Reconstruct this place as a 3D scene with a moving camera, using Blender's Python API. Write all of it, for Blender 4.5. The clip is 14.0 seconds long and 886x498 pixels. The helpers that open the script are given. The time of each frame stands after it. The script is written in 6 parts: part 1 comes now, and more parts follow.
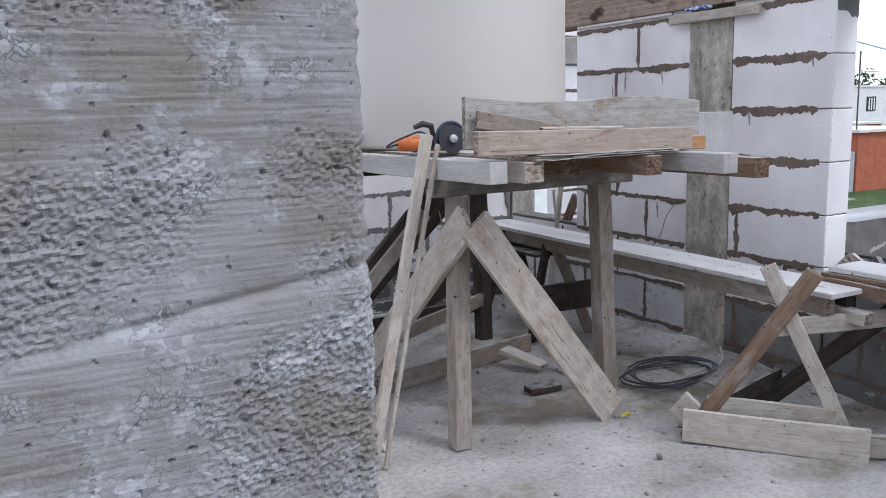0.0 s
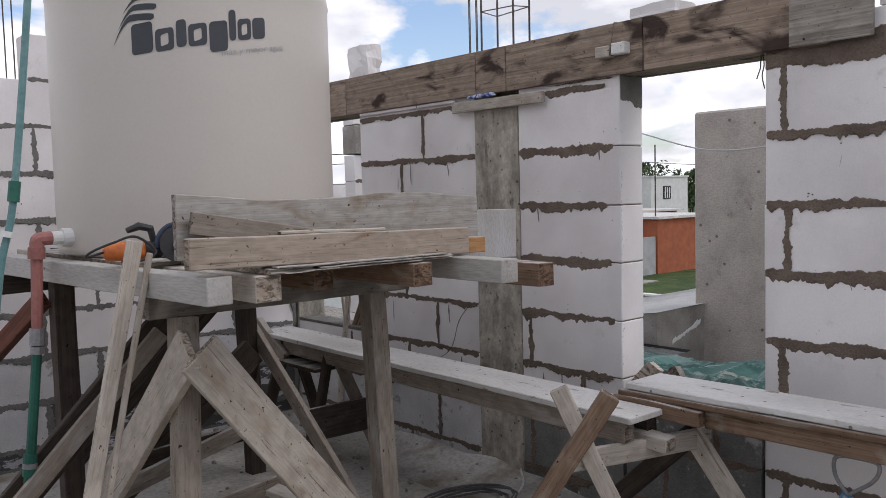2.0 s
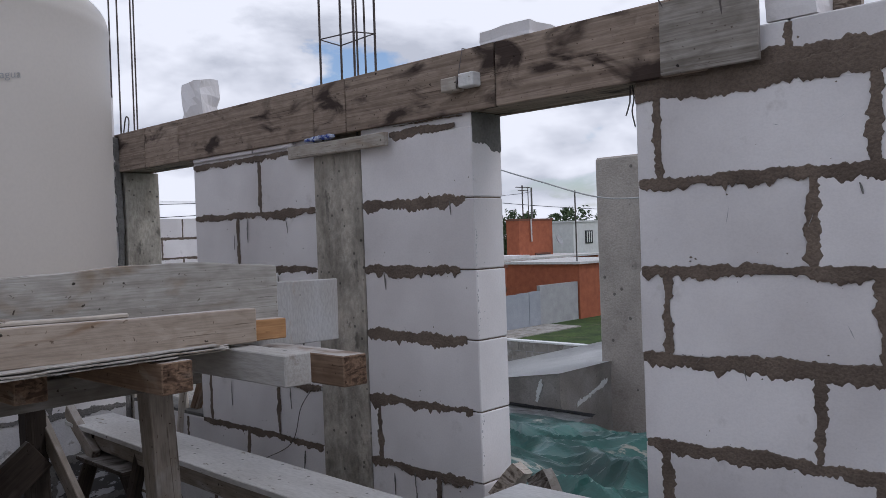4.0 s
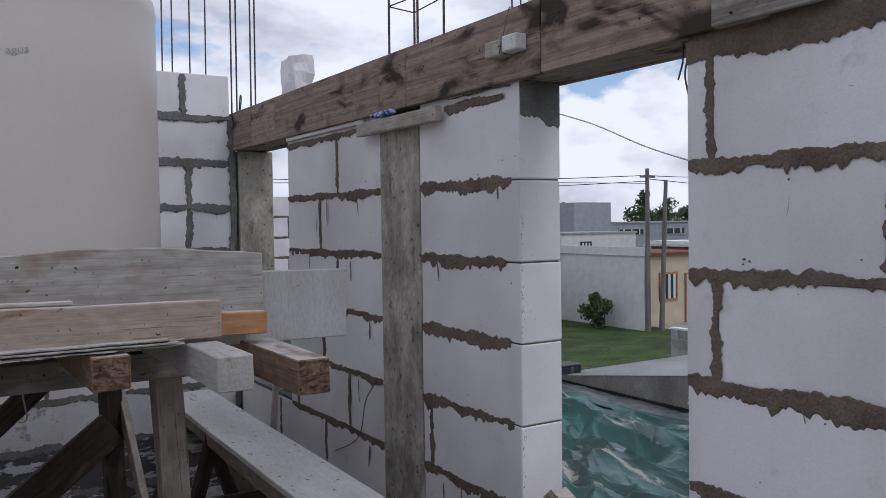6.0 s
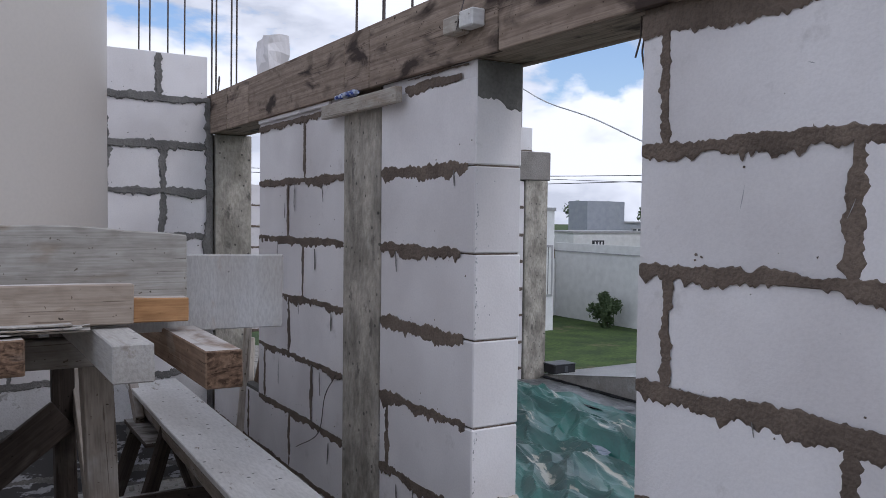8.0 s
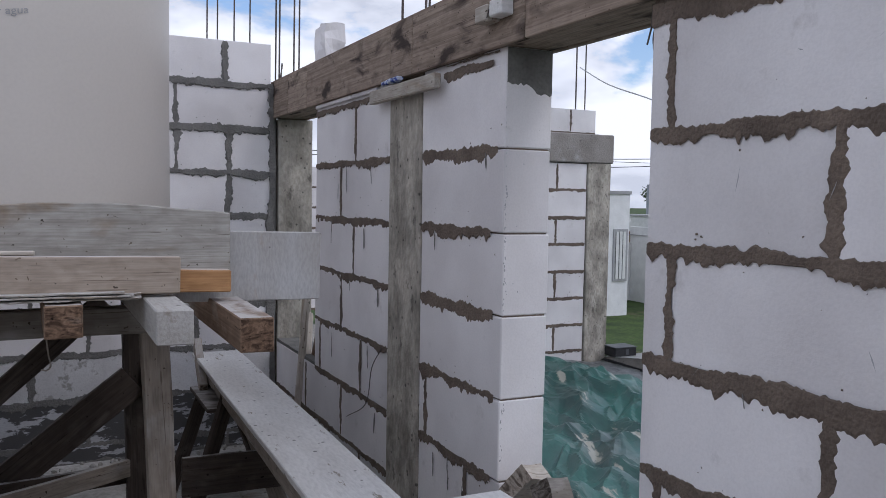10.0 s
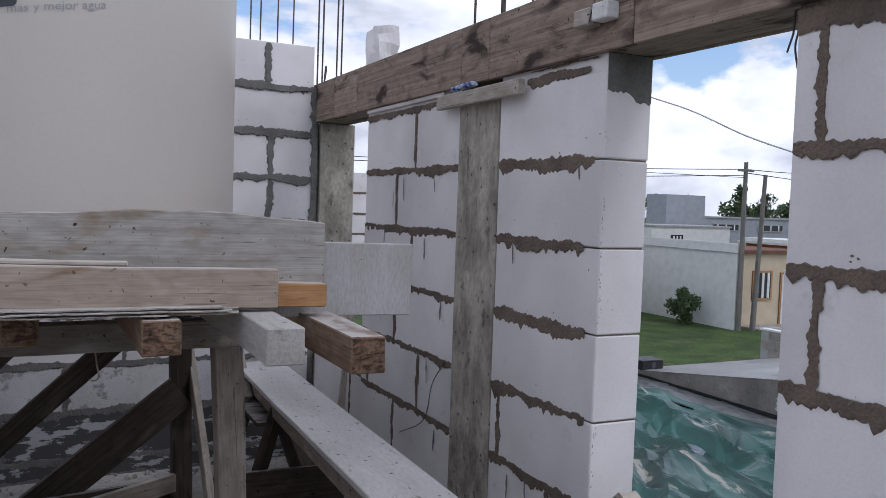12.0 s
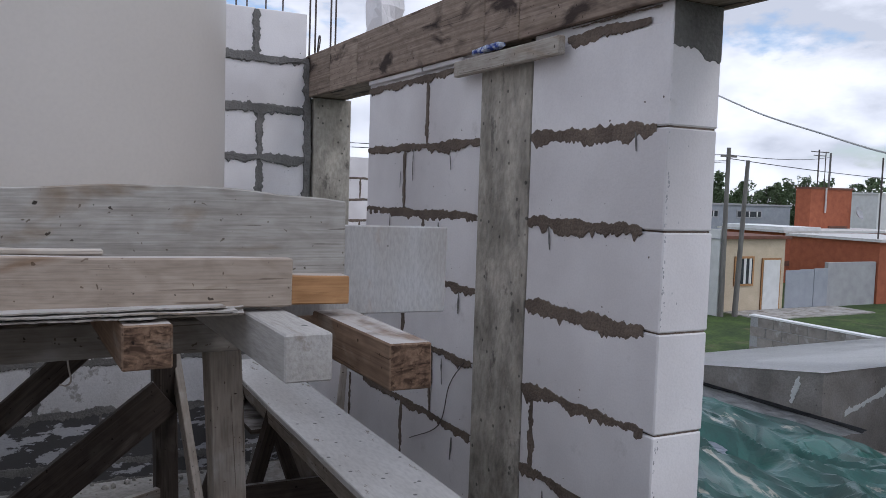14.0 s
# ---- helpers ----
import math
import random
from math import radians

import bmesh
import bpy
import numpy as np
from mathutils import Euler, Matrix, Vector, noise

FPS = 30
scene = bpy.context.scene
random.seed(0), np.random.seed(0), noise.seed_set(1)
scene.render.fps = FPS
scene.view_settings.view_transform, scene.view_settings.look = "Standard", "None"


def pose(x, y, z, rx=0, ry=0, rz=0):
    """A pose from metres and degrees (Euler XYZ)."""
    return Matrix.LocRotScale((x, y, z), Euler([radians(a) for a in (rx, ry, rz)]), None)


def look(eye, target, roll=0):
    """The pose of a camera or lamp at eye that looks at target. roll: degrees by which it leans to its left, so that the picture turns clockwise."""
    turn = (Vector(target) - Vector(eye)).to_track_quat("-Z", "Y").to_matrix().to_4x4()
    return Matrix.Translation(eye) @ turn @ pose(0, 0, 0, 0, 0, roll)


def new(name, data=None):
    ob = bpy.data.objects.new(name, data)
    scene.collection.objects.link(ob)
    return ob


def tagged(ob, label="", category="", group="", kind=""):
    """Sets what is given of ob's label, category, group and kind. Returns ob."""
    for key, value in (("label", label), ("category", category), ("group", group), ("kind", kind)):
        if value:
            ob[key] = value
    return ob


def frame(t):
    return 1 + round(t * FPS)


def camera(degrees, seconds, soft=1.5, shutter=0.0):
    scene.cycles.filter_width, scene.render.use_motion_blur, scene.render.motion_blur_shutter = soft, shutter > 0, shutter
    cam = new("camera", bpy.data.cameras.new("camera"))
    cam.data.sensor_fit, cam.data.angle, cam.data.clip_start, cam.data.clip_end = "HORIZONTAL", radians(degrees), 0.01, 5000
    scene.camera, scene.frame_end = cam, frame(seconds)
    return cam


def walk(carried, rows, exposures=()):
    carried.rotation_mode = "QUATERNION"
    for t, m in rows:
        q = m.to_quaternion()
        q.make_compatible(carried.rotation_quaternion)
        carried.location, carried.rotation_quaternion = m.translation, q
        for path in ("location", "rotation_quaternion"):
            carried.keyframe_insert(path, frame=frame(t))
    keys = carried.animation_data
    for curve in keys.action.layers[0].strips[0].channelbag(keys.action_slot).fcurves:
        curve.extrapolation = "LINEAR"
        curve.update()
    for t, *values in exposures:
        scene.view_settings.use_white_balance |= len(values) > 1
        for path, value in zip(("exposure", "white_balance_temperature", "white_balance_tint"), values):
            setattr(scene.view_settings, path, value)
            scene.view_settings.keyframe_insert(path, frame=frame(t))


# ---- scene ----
cam = camera(56.5, 14.0, soft=0.55)
METRES, EYE, TILT, LEAN, TURN = 3.65, 1.48, 0.0, 0.0, -29.3
ROWS = [
    (0.0, 0.0, 0.0, 0.0, -0.26, -9.61, 1.51),
    (0.5, 0.0436, 0.0193, 0.0079, 3.18, -7.57, 2.99),
    (1.0, 0.0697, 0.0373, 0.0088, -2.1, -6.21, 2.84),
    (1.5, 0.0848, 0.077, 0.0028, -7.19, -5.34, 0.99),
    (2.0, 0.0983, 0.171, 0.0081, -12.17, -3.92, 1.46),
    (2.5, 0.1129, 0.2255, 0.0124, -15.35, -2.18, 2.85),
    (3.0, 0.1501, 0.2663, 0.0168, -18.45, -0.62, 2.87),
    (5.5, 0.383, 0.4126, 0.0241, -8.13, -1.54, 0.81),
    (6.0, 0.4238, 0.4031, 0.0245, -2.83, -1.92, 0.83),
    (6.5, 0.4447, 0.4178, 0.0211, 0.41, -4.08, -0.14),
    (7.0, 0.449, 0.4404, 0.0192, -3.06, -2.8, 0.09),
    (9.5, 0.5206, 0.4236, 0.0173, 2.21, -2.68, -1.47),
    (10.0, 0.5175, 0.4106, 0.0166, 3.49, -3.51, -0.97),
    (10.5, 0.5133, 0.4179, 0.0143, 4.2, -4.26, -1.46),
    (11.0, 0.4979, 0.4241, 0.0147, 3.52, -3.56, -1.73),
    (11.5, 0.4642, 0.4354, 0.0162, 3.59, -3.37, -2.3),
    (12.0, 0.4362, 0.4408, 0.019, 3.28, -3.1, -1.92),
    (12.5, 0.4146, 0.4523, 0.0158, 4.02, -3.95, -1.34),
    (13.0, 0.4055, 0.4705, 0.0136, 4.28, -4.03, -2.01),
    (13.5, 0.3997, 0.5074, 0.012, 2.34, -3.21, -1.41),
    (14.0, 0.3905, 0.543, 0.01, 1.77, -3.94, -1.75),
]
walk(cam, [(t, pose(0, 0, EYE, TILT, LEAN, TURN) @ pose(METRES * x, METRES * y, METRES * z, 90 + pitch, roll, yaw)) for t, x, y, z, yaw, pitch, roll in ROWS],
     exposures=[(0.0, 0.44, 5750, 13), (0.5, 0.45, 5950, 12), (1.0, -0.04, 6250, 13), (1.5, -0.06, 6300, 14), (2.0, -0.25, 6300, 15), (3.0, -0.6, 6050, 15), (5.5, -0.71, 5830, 15), (7.0, -0.45, 5800, 15), (9.5, -0.45, 5790, 15), (12.0, -0.40, 5790, 15), (14.0, -0.43, 5800, 14)])

# ---- world and sun ----
SUN_ELEV, SUN_AZ = 52.0, 150.0          # degrees; azimuth from +y towards +x
world = bpy.data.worlds.new("sky")
scene.world = world
world.use_nodes = True


def build_sky(nt):
    """Blue sky with a broken layer of cumulus cloud."""
    n, l = nt.nodes, nt.links
    n.clear()
    out, bg = n.new("ShaderNodeOutputWorld"), n.new("ShaderNodeBackground")
    sky = n.new("ShaderNodeTexSky")
    sky.sky_type, sky.sun_disc = "NISHITA", False
    sky.sun_elevation, sky.sun_rotation = radians(SUN_ELEV), radians(SUN_AZ)
    sky.air_density, sky.dust_density, sky.ozone_density = 1.0, 1.5, 1.0
    tc = n.new("ShaderNodeTexCoord")
    # heaped clouds: the same noise looked up a little higher tells lit tops from grey bases
    def heap(lift):
        flat = n.new("ShaderNodeVectorMath"); flat.operation = "MULTIPLY_ADD"
        flat.inputs[1].default_value, flat.inputs[2].default_value = (1.0, 1.0, 2.3), (3.1, 1.7, lift)
        l.new(tc.outputs["Generated"], flat.inputs[0])
        t = n.new("ShaderNodeTexNoise")
        t.inputs["Scale"].default_value, t.inputs["Detail"].default_value = 4.4, 10.0
        t.inputs["Roughness"].default_value, t.inputs["Distortion"].default_value = 0.55, 0.15
        l.new(flat.outputs[0], t.inputs["Vector"])
        return t.outputs["Fac"]
    low, high = heap(0.0), heap(0.085)
    ramp = n.new("ShaderNodeValToRGB")
    ramp.color_ramp.elements[0].position, ramp.color_ramp.elements[1].position = 0.41, 0.475
    # cloud closes in towards the horizon
    sep, near = n.new("ShaderNodeSeparateXYZ"), n.new("ShaderNodeMapRange")
    near.inputs["From Min"].default_value, near.inputs["From Max"].default_value = 0.05, 0.36
    near.inputs["To Min"].default_value, near.inputs["To Max"].default_value = 0.13, 0.0
    l.new(tc.outputs["Generated"], sep.inputs[0]); l.new(sep.outputs["Z"], near.inputs["Value"])
    cover = n.new("ShaderNodeMath"); cover.operation = "ADD"
    l.new(low, cover.inputs[0]); l.new(near.outputs[0], cover.inputs[1])
    l.new(cover.outputs[0], ramp.inputs["Fac"])
    rise = n.new("ShaderNodeMath"); rise.operation = "SUBTRACT"
    l.new(low, rise.inputs[0]); l.new(high, rise.inputs[1])
    lit = n.new("ShaderNodeMath"); lit.operation = "MULTIPLY_ADD"; lit.inputs[1].default_value, lit.inputs[2].default_value = 1.7, 0.52
    l.new(rise.outputs[0], lit.inputs[0])
    cr = n.new("ShaderNodeValToRGB")
    cr.color_ramp.elements[0].position, cr.color_ramp.elements[1].position = 0.26, 0.64
    cr.color_ramp.elements[0].color = (8.2, 8.4, 8.8, 1)
    cr.color_ramp.elements[1].color = (13.5, 13.5, 13.5, 1)
    l.new(lit.outputs[0], cr.inputs["Fac"])
    mix = n.new("ShaderNodeMix"); mix.data_type = "RGBA"
    l.new(ramp.outputs["Color"], mix.inputs[0])
    gain = n.new("ShaderNodeMix"); gain.data_type = "RGBA"; gain.blend_type = "MULTIPLY"; gain.inputs[0].default_value = 1.0
    gain.inputs[7].default_value = (2.0, 2.0, 2.0, 1)
    l.new(sky.outputs[0], gain.inputs[6]); l.new(gain.outputs[2], mix.inputs[6]); l.new(cr.outputs["Color"], mix.inputs[7])
    l.new(mix.outputs[2], bg.inputs["Color"])
    bg.inputs["Strength"].default_value = 0.105
    l.new(bg.outputs[0], out.inputs["Surface"])


build_sky(world.node_tree)
sun_data = bpy.data.lights.new("sun", "SUN")
sun_data.energy, sun_data.angle, sun_data.color = 0.85, radians(14), (1.0, 0.96, 0.9)
sun = new("sun", sun_data)
_e, _a = radians(SUN_ELEV), radians(SUN_AZ)
sun.matrix_world = look((0, 0, 0), (-math.sin(_a) * math.cos(_e), -math.cos(_a) * math.cos(_e), -math.sin(_e)))


# ---- materials ----
def mat(name, base, dark, rough=0.8, scale=6.0, fine=90.0, bump=0.15, metal=0.0, stretch=(1, 1, 1), amount=1.0, vary=0.0, spec=0.4, stain=None, stain_at=(0.55, 0.7), stain_scale=2.5, fine_amt=0.35, specks=None):
    """A surface in two tones: broad blotches, fine grain, relief, and optional stains of a third colour."""
    m = bpy.data.materials.new(name)
    m.use_nodes = True
    n, l = m.node_tree.nodes, m.node_tree.links
    p = n["Principled BSDF"]
    p.inputs["Roughness"].default_value, p.inputs["Metallic"].default_value = rough, metal
    p.inputs["Specular IOR Level"].default_value = spec
    tc, mp = n.new("ShaderNodeTexCoord"), n.new("ShaderNodeMapping")
    mp.inputs["Scale"].default_value = stretch
    info = n.new("ShaderNodeObjectInfo")
    off = n.new("ShaderNodeVectorMath"); off.operation = "MULTIPLY_ADD"
    off.inputs[1].default_value = (37.0, 23.0, 51.0)
    l.new(info.outputs["Random"], off.inputs[0]); l.new(tc.outputs["Object"], off.inputs[2])
    l.new(off.outputs[0], mp.inputs["Vector"])
    a, b = n.new("ShaderNodeTexNoise"), n.new("ShaderNodeTexNoise")
    a.inputs["Scale"].default_value, a.inputs["Detail"].default_value = scale, 5.0
    b.inputs["Scale"].default_value, b.inputs["Detail"].default_value = fine, 4.0
    l.new(mp.outputs[0], a.inputs["Vector"]); l.new(mp.outputs[0], b.inputs["Vector"])
    ramp = n.new("ShaderNodeValToRGB")
    ramp.color_ramp.elements[0].position, ramp.color_ramp.elements[1].position = 0.5 - 0.2 * amount, 0.5 + 0.2 * amount
    ramp.color_ramp.elements[0].color, ramp.color_ramp.elements[1].color = (*dark, 1), (*base, 1)
    l.new(a.outputs["Fac"], ramp.inputs["Fac"])
    grain = n.new("ShaderNodeMix"); grain.data_type = "RGBA"; grain.blend_type = "MULTIPLY"
    grain.inputs[0].default_value = fine_amt
    gr = n.new("ShaderNodeValToRGB")
    gr.color_ramp.elements[0].position, gr.color_ramp.elements[1].position = 0.3, 0.6
    gr.color_ramp.elements[0].color = (0.45, 0.45, 0.45, 1)
    l.new(b.outputs["Fac"], gr.inputs["Fac"])
    l.new(ramp.outputs["Color"], grain.inputs[6]); l.new(gr.outputs["Color"], grain.inputs[7])
    col = grain.outputs[2]
    if stain:
        s = n.new("ShaderNodeTexNoise")
        s.inputs["Scale"].default_value, s.inputs["Detail"].default_value, s.inputs["Roughness"].default_value = stain_scale, 6.0, 0.65
        l.new(mp.outputs[0], s.inputs["Vector"])
        sr = n.new("ShaderNodeValToRGB")
        sr.color_ramp.elements[0].position, sr.color_ramp.elements[1].position = stain_at
        l.new(s.outputs["Fac"], sr.inputs["Fac"])
        sm = n.new("ShaderNodeMix"); sm.data_type = "RGBA"
        sm.inputs[7].default_value = (*stain, 1)
        l.new(sr.outputs["Color"], sm.inputs[0]); l.new(col, sm.inputs[6])
        col = sm.outputs[2]
    if specks:
        sc, size, tone = specks
        vo = n.new("ShaderNodeTexVoronoi")
        vo.inputs["Scale"].default_value = sc
        l.new(tc.outputs["Object"], vo.inputs["Vector"])
        vr = n.new("ShaderNodeValToRGB")
        vr.color_ramp.elements[0].position, vr.color_ramp.elements[1].position = size * 0.7, size
        vr.color_ramp.elements[0].color, vr.color_ramp.elements[1].color = (tone, tone, tone, 1), (1, 1, 1, 1)
        l.new(vo.outputs["Distance"], vr.inputs["Fac"])
        vm = n.new("ShaderNodeMix"); vm.data_type = "RGBA"; vm.blend_type = "MULTIPLY"; vm.inputs[0].default_value = 1.0
        l.new(col, vm.inputs[6]); l.new(vr.outputs["Color"], vm.inputs[7])
        col = vm.outputs[2]
    if vary:
        hsv = n.new("ShaderNodeHueSaturation")
        mr = n.new("ShaderNodeMapRange")
        mr.inputs["To Min"].default_value, mr.inputs["To Max"].default_value = 1 - vary, 1 + vary
        l.new(info.outputs["Random"], mr.inputs["Value"])
        l.new(mr.outputs[0], hsv.inputs["Value"]); l.new(col, hsv.inputs["Color"])
        col = hsv.outputs[0]
    l.new(col, p.inputs["Base Color"])
    if bump:
        bm_ = n.new("ShaderNodeBump")
        bm_.inputs["Strength"].default_value, bm_.inputs["Distance"].default_value = bump, 0.01
        l.new(b.outputs["Fac"], bm_.inputs["Height"])
        l.new(bm_.outputs[0], p.inputs["Normal"])
    return m


M_BLOCK = mat("aerated_block", (0.775, 0.745, 0.735), (0.635, 0.602, 0.592), 0.92, 2.2, 150, 0.08, vary=0.05, amount=0.7, fine_amt=0.09, stain=(0.53, 0.50, 0.48), stain_at=(0.62, 0.80), stain_scale=9, specks=(15, 0.022, 0.7))
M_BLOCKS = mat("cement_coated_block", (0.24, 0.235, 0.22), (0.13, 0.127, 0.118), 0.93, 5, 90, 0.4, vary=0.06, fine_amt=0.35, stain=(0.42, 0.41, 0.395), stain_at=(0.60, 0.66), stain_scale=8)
M_BLOCKL = mat("dusty_low_block", (0.66, 0.65, 0.645), (0.50, 0.485, 0.475), 0.93, 5, 120, 0.2, vary=0.05, fine_amt=0.2, stain=(0.33, 0.315, 0.295), stain_at=(0.58, 0.64), stain_scale=10, specks=(16, 0.05, 0.45))
# mortar splashes on block whose tone is also lowered for shade behind the stand
M_BLOCKD = mat("splashed_shaded_block", (0.50, 0.50, 0.52), (0.36, 0.355, 0.36), 0.93, 5, 120, 0.2, vary=0.05, fine_amt=0.2, stretch=(0.55, 1, 1.5), stain=(0.075, 0.073, 0.072), stain_at=(0.45, 0.475), stain_scale=9)
M_MORTAR = mat("mortar", (0.195, 0.15, 0.116), (0.113, 0.086, 0.067), 0.95, 9, 120, 0.6, fine_amt=0.45, vary=0.05)
M_MORTARG = mat("grey_mortar", (0.215, 0.205, 0.19), (0.135, 0.129, 0.12), 0.95, 9, 110, 0.6, fine_amt=0.45)
M_COLUMN = mat("board_marked_concrete", (0.50, 0.455, 0.385), (0.25, 0.228, 0.19), 0.9, 9, 50, 0.9, amount=0.7, stretch=(1.0, 1.0, 0.6), stain=(0.15, 0.135, 0.115), stain_at=(0.60, 0.68), stain_scale=11, specks=(20, 0.15, 0.35), fine_amt=0.45)
M_CONC = mat("poured_concrete", (0.47, 0.445, 0.40), (0.20, 0.185, 0.163), 0.9, 12, 60, 0.6, stretch=(1, 1, 0.7), stain=(0.115, 0.105, 0.095), stain_at=(0.54, 0.64), stain_scale=12, specks=(18, 0.13, 0.45), fine_amt=0.55)
M_FLOOR = mat("dusty_concrete", (0.50, 0.475, 0.44), (0.25, 0.235, 0.212), 0.95, 2.2, 45, 0.5, stain=(0.20, 0.168, 0.13), stain_at=(0.55, 0.66), stain_scale=1.7, fine_amt=0.5, specks=(11, 0.12, 0.45))


def wood_mat(name, base, dark, blot, rough=0.82, along="x", nails=True, contrast=1.0, blot_at=(0.52, 0.7), vary=0.12, dust=0.8):
    """Weathered sawn timber: long grain lines, broad blotches, knots and nail holes."""
    m = bpy.data.materials.new(name)
    m.use_nodes = True
    n, l = m.node_tree.nodes, m.node_tree.links
    p = n["Principled BSDF"]
    p.inputs["Roughness"].default_value, p.inputs["Specular IOR Level"].default_value = rough, 0.3
    tc, info = n.new("ShaderNodeTexCoord"), n.new("ShaderNodeObjectInfo")
    off = n.new("ShaderNodeVectorMath"); off.operation = "MULTIPLY_ADD"
    off.inputs[1].default_value = (37.0, 23.0, 51.0)
    l.new(info.outputs["Random"], off.inputs[0]); l.new(tc.outputs["Object"], off.inputs[2])

    def tex(scale3, detail, distort=0.0):
        mp = n.new("ShaderNodeMapping")
        mp.inputs["Scale"].default_value = scale3 if along == "x" else (scale3[1], scale3[0], scale3[2])
        l.new(off.outputs[0], mp.inputs["Vector"])
        t = n.new("ShaderNodeTexNoise")
        t.inputs["Scale"].default_value, t.inputs["Detail"].default_value, t.inputs["Distortion"].default_value = 1.0, detail, distort
        l.new(mp.outputs[0], t.inputs["Vector"])
        return t.outputs["Fac"]

    def ramp(fac, lo, hi, c0, c1):
        r = n.new("ShaderNodeValToRGB")
        r.color_ramp.elements[0].position, r.color_ramp.elements[1].position = lo, hi
        r.color_ramp.elements[0].color, r.color_ramp.elements[1].color = (*c0, 1), (*c1, 1)
        l.new(fac, r.inputs["Fac"])
        return r.outputs["Color"]

    def mix(a, b, fac, kind="MIX"):
        x = n.new("ShaderNodeMix"); x.data_type = "RGBA"; x.blend_type = kind
        if isinstance(fac, float):
            x.inputs[0].default_value = fac
        else:
            l.new(fac, x.inputs[0])
        l.new(a, x.inputs[6])
        if isinstance(b, tuple):
            x.inputs[7].default_value = (*b, 1)
        else:
            l.new(b, x.inputs[7])
        return x.outputs[2]

    grain = tex((0.9, 60, 60), 7, 1.2)
    col = ramp(grain, 0.5 - 0.22 / contrast, 0.5 + 0.22 / contrast, dark, base)
    col = mix(col, blot, ramp(tex((3.5, 9, 9), 6, 0.8), blot_at[0], blot_at[1], (0, 0, 0), (1, 1, 1)))
    fine = ramp(tex((14, 190, 190), 3), 0.32, 0.55, (0.45, 0.43, 0.4), (1, 1, 1))
    col = mix(col, fine, 0.32, "MULTIPLY")
    mottle = ramp(tex((15, 26, 26), 6, 0.4), 0.36, 0.60, (0.70, 0.665, 0.63), (1.06, 1.05, 1.04))
    col = mix(col, mottle, 0.55, "MULTIPLY")
    crack = ramp(tex((2.6, 70, 70), 3, 0.8), 0.665, 0.68, (1, 1, 1), (0.30, 0.26, 0.22))
    col = mix(col, crack, 0.65, "MULTIPLY")
    if nails:
        for sc, size, tone in ((9, 0.05, 0.10), (19, 0.08, 0.20), (37, 0.12, 0.45)):
            vo = n.new("ShaderNodeTexVoronoi"); vo.inputs["Scale"].default_value = sc
            wob = n.new("ShaderNodeTexNoise"); wob.inputs["Scale"].default_value = 55.0
            l.new(off.outputs[0], wob.inputs["Vector"])
            jit = n.new("ShaderNodeVectorMath"); jit.operation = "MULTIPLY_ADD"
            jit.inputs[1].default_value = (0.035, 0.02, 0.02)
            l.new(wob.outputs["Color"], jit.inputs[0]); l.new(off.outputs[0], jit.inputs[2])
            l.new(jit.outputs[0], vo.inputs["Vector"])
            col = mix(col, ramp(vo.outputs["Distance"], size * 0.7, size, (tone, tone * 0.9, tone * 0.8), (1, 1, 1)), 1.0, "MULTIPLY")
    # grey cement dust settled on level faces, dark split grain on the sawn ends
    geo, sn = n.new("ShaderNodeNewGeometry"), n.new("ShaderNodeSeparateXYZ")
    l.new(geo.outputs["Normal"], sn.inputs[0])
    if dust:
        level = ramp(sn.outputs["Z"], 0.75, 0.97, (0, 0, 0), (dust, dust, dust))
        patchy = ramp(tex((9, 16, 16), 5), 0.36, 0.56, (0.15, 0.15, 0.15), (1, 1, 1))
        col = mix(col, (0.50, 0.48, 0.455), mix(level, patchy, 1.0, "MULTIPLY"))
    if along == "x":
        so, ab = n.new("ShaderNodeSeparateXYZ"), n.new("ShaderNodeMath")
        ab.operation = "ABSOLUTE"
        l.new(tc.outputs["Normal"], so.inputs[0]); l.new(so.outputs["X"], ab.inputs[0])
        endface = ramp(ab.outputs[0], 0.8, 0.95, (0, 0, 0), (1, 1, 1))
        rings = ramp(tex((8, 16, 34), 5, 2.5), 0.38, 0.58, (0.30, 0.26, 0.23), (0.92, 0.88, 0.85))
        col = mix(col, mix(col, rings, 1.0, "MULTIPLY"), endface)
    hsv = n.new("ShaderNodeHueSaturation")
    mr = n.new("ShaderNodeMapRange")
    mr.inputs["To Min"].default_value, mr.inputs["To Max"].default_value = 1 - vary, 1 + vary
    l.new(info.outputs["Random"], mr.inputs["Value"]); l.new(mr.outputs[0], hsv.inputs["Value"]); l.new(col, hsv.inputs["Color"])
    l.new(hsv.outputs[0], p.inputs["Base Color"])
    bump = n.new("ShaderNodeBump")
    bump.inputs["Strength"].default_value, bump.inputs["Distance"].default_value = 0.35, 0.004
    l.new(grain, bump.inputs["Height"]); l.new(bump.outputs[0], p.inputs["Normal"])
    return m


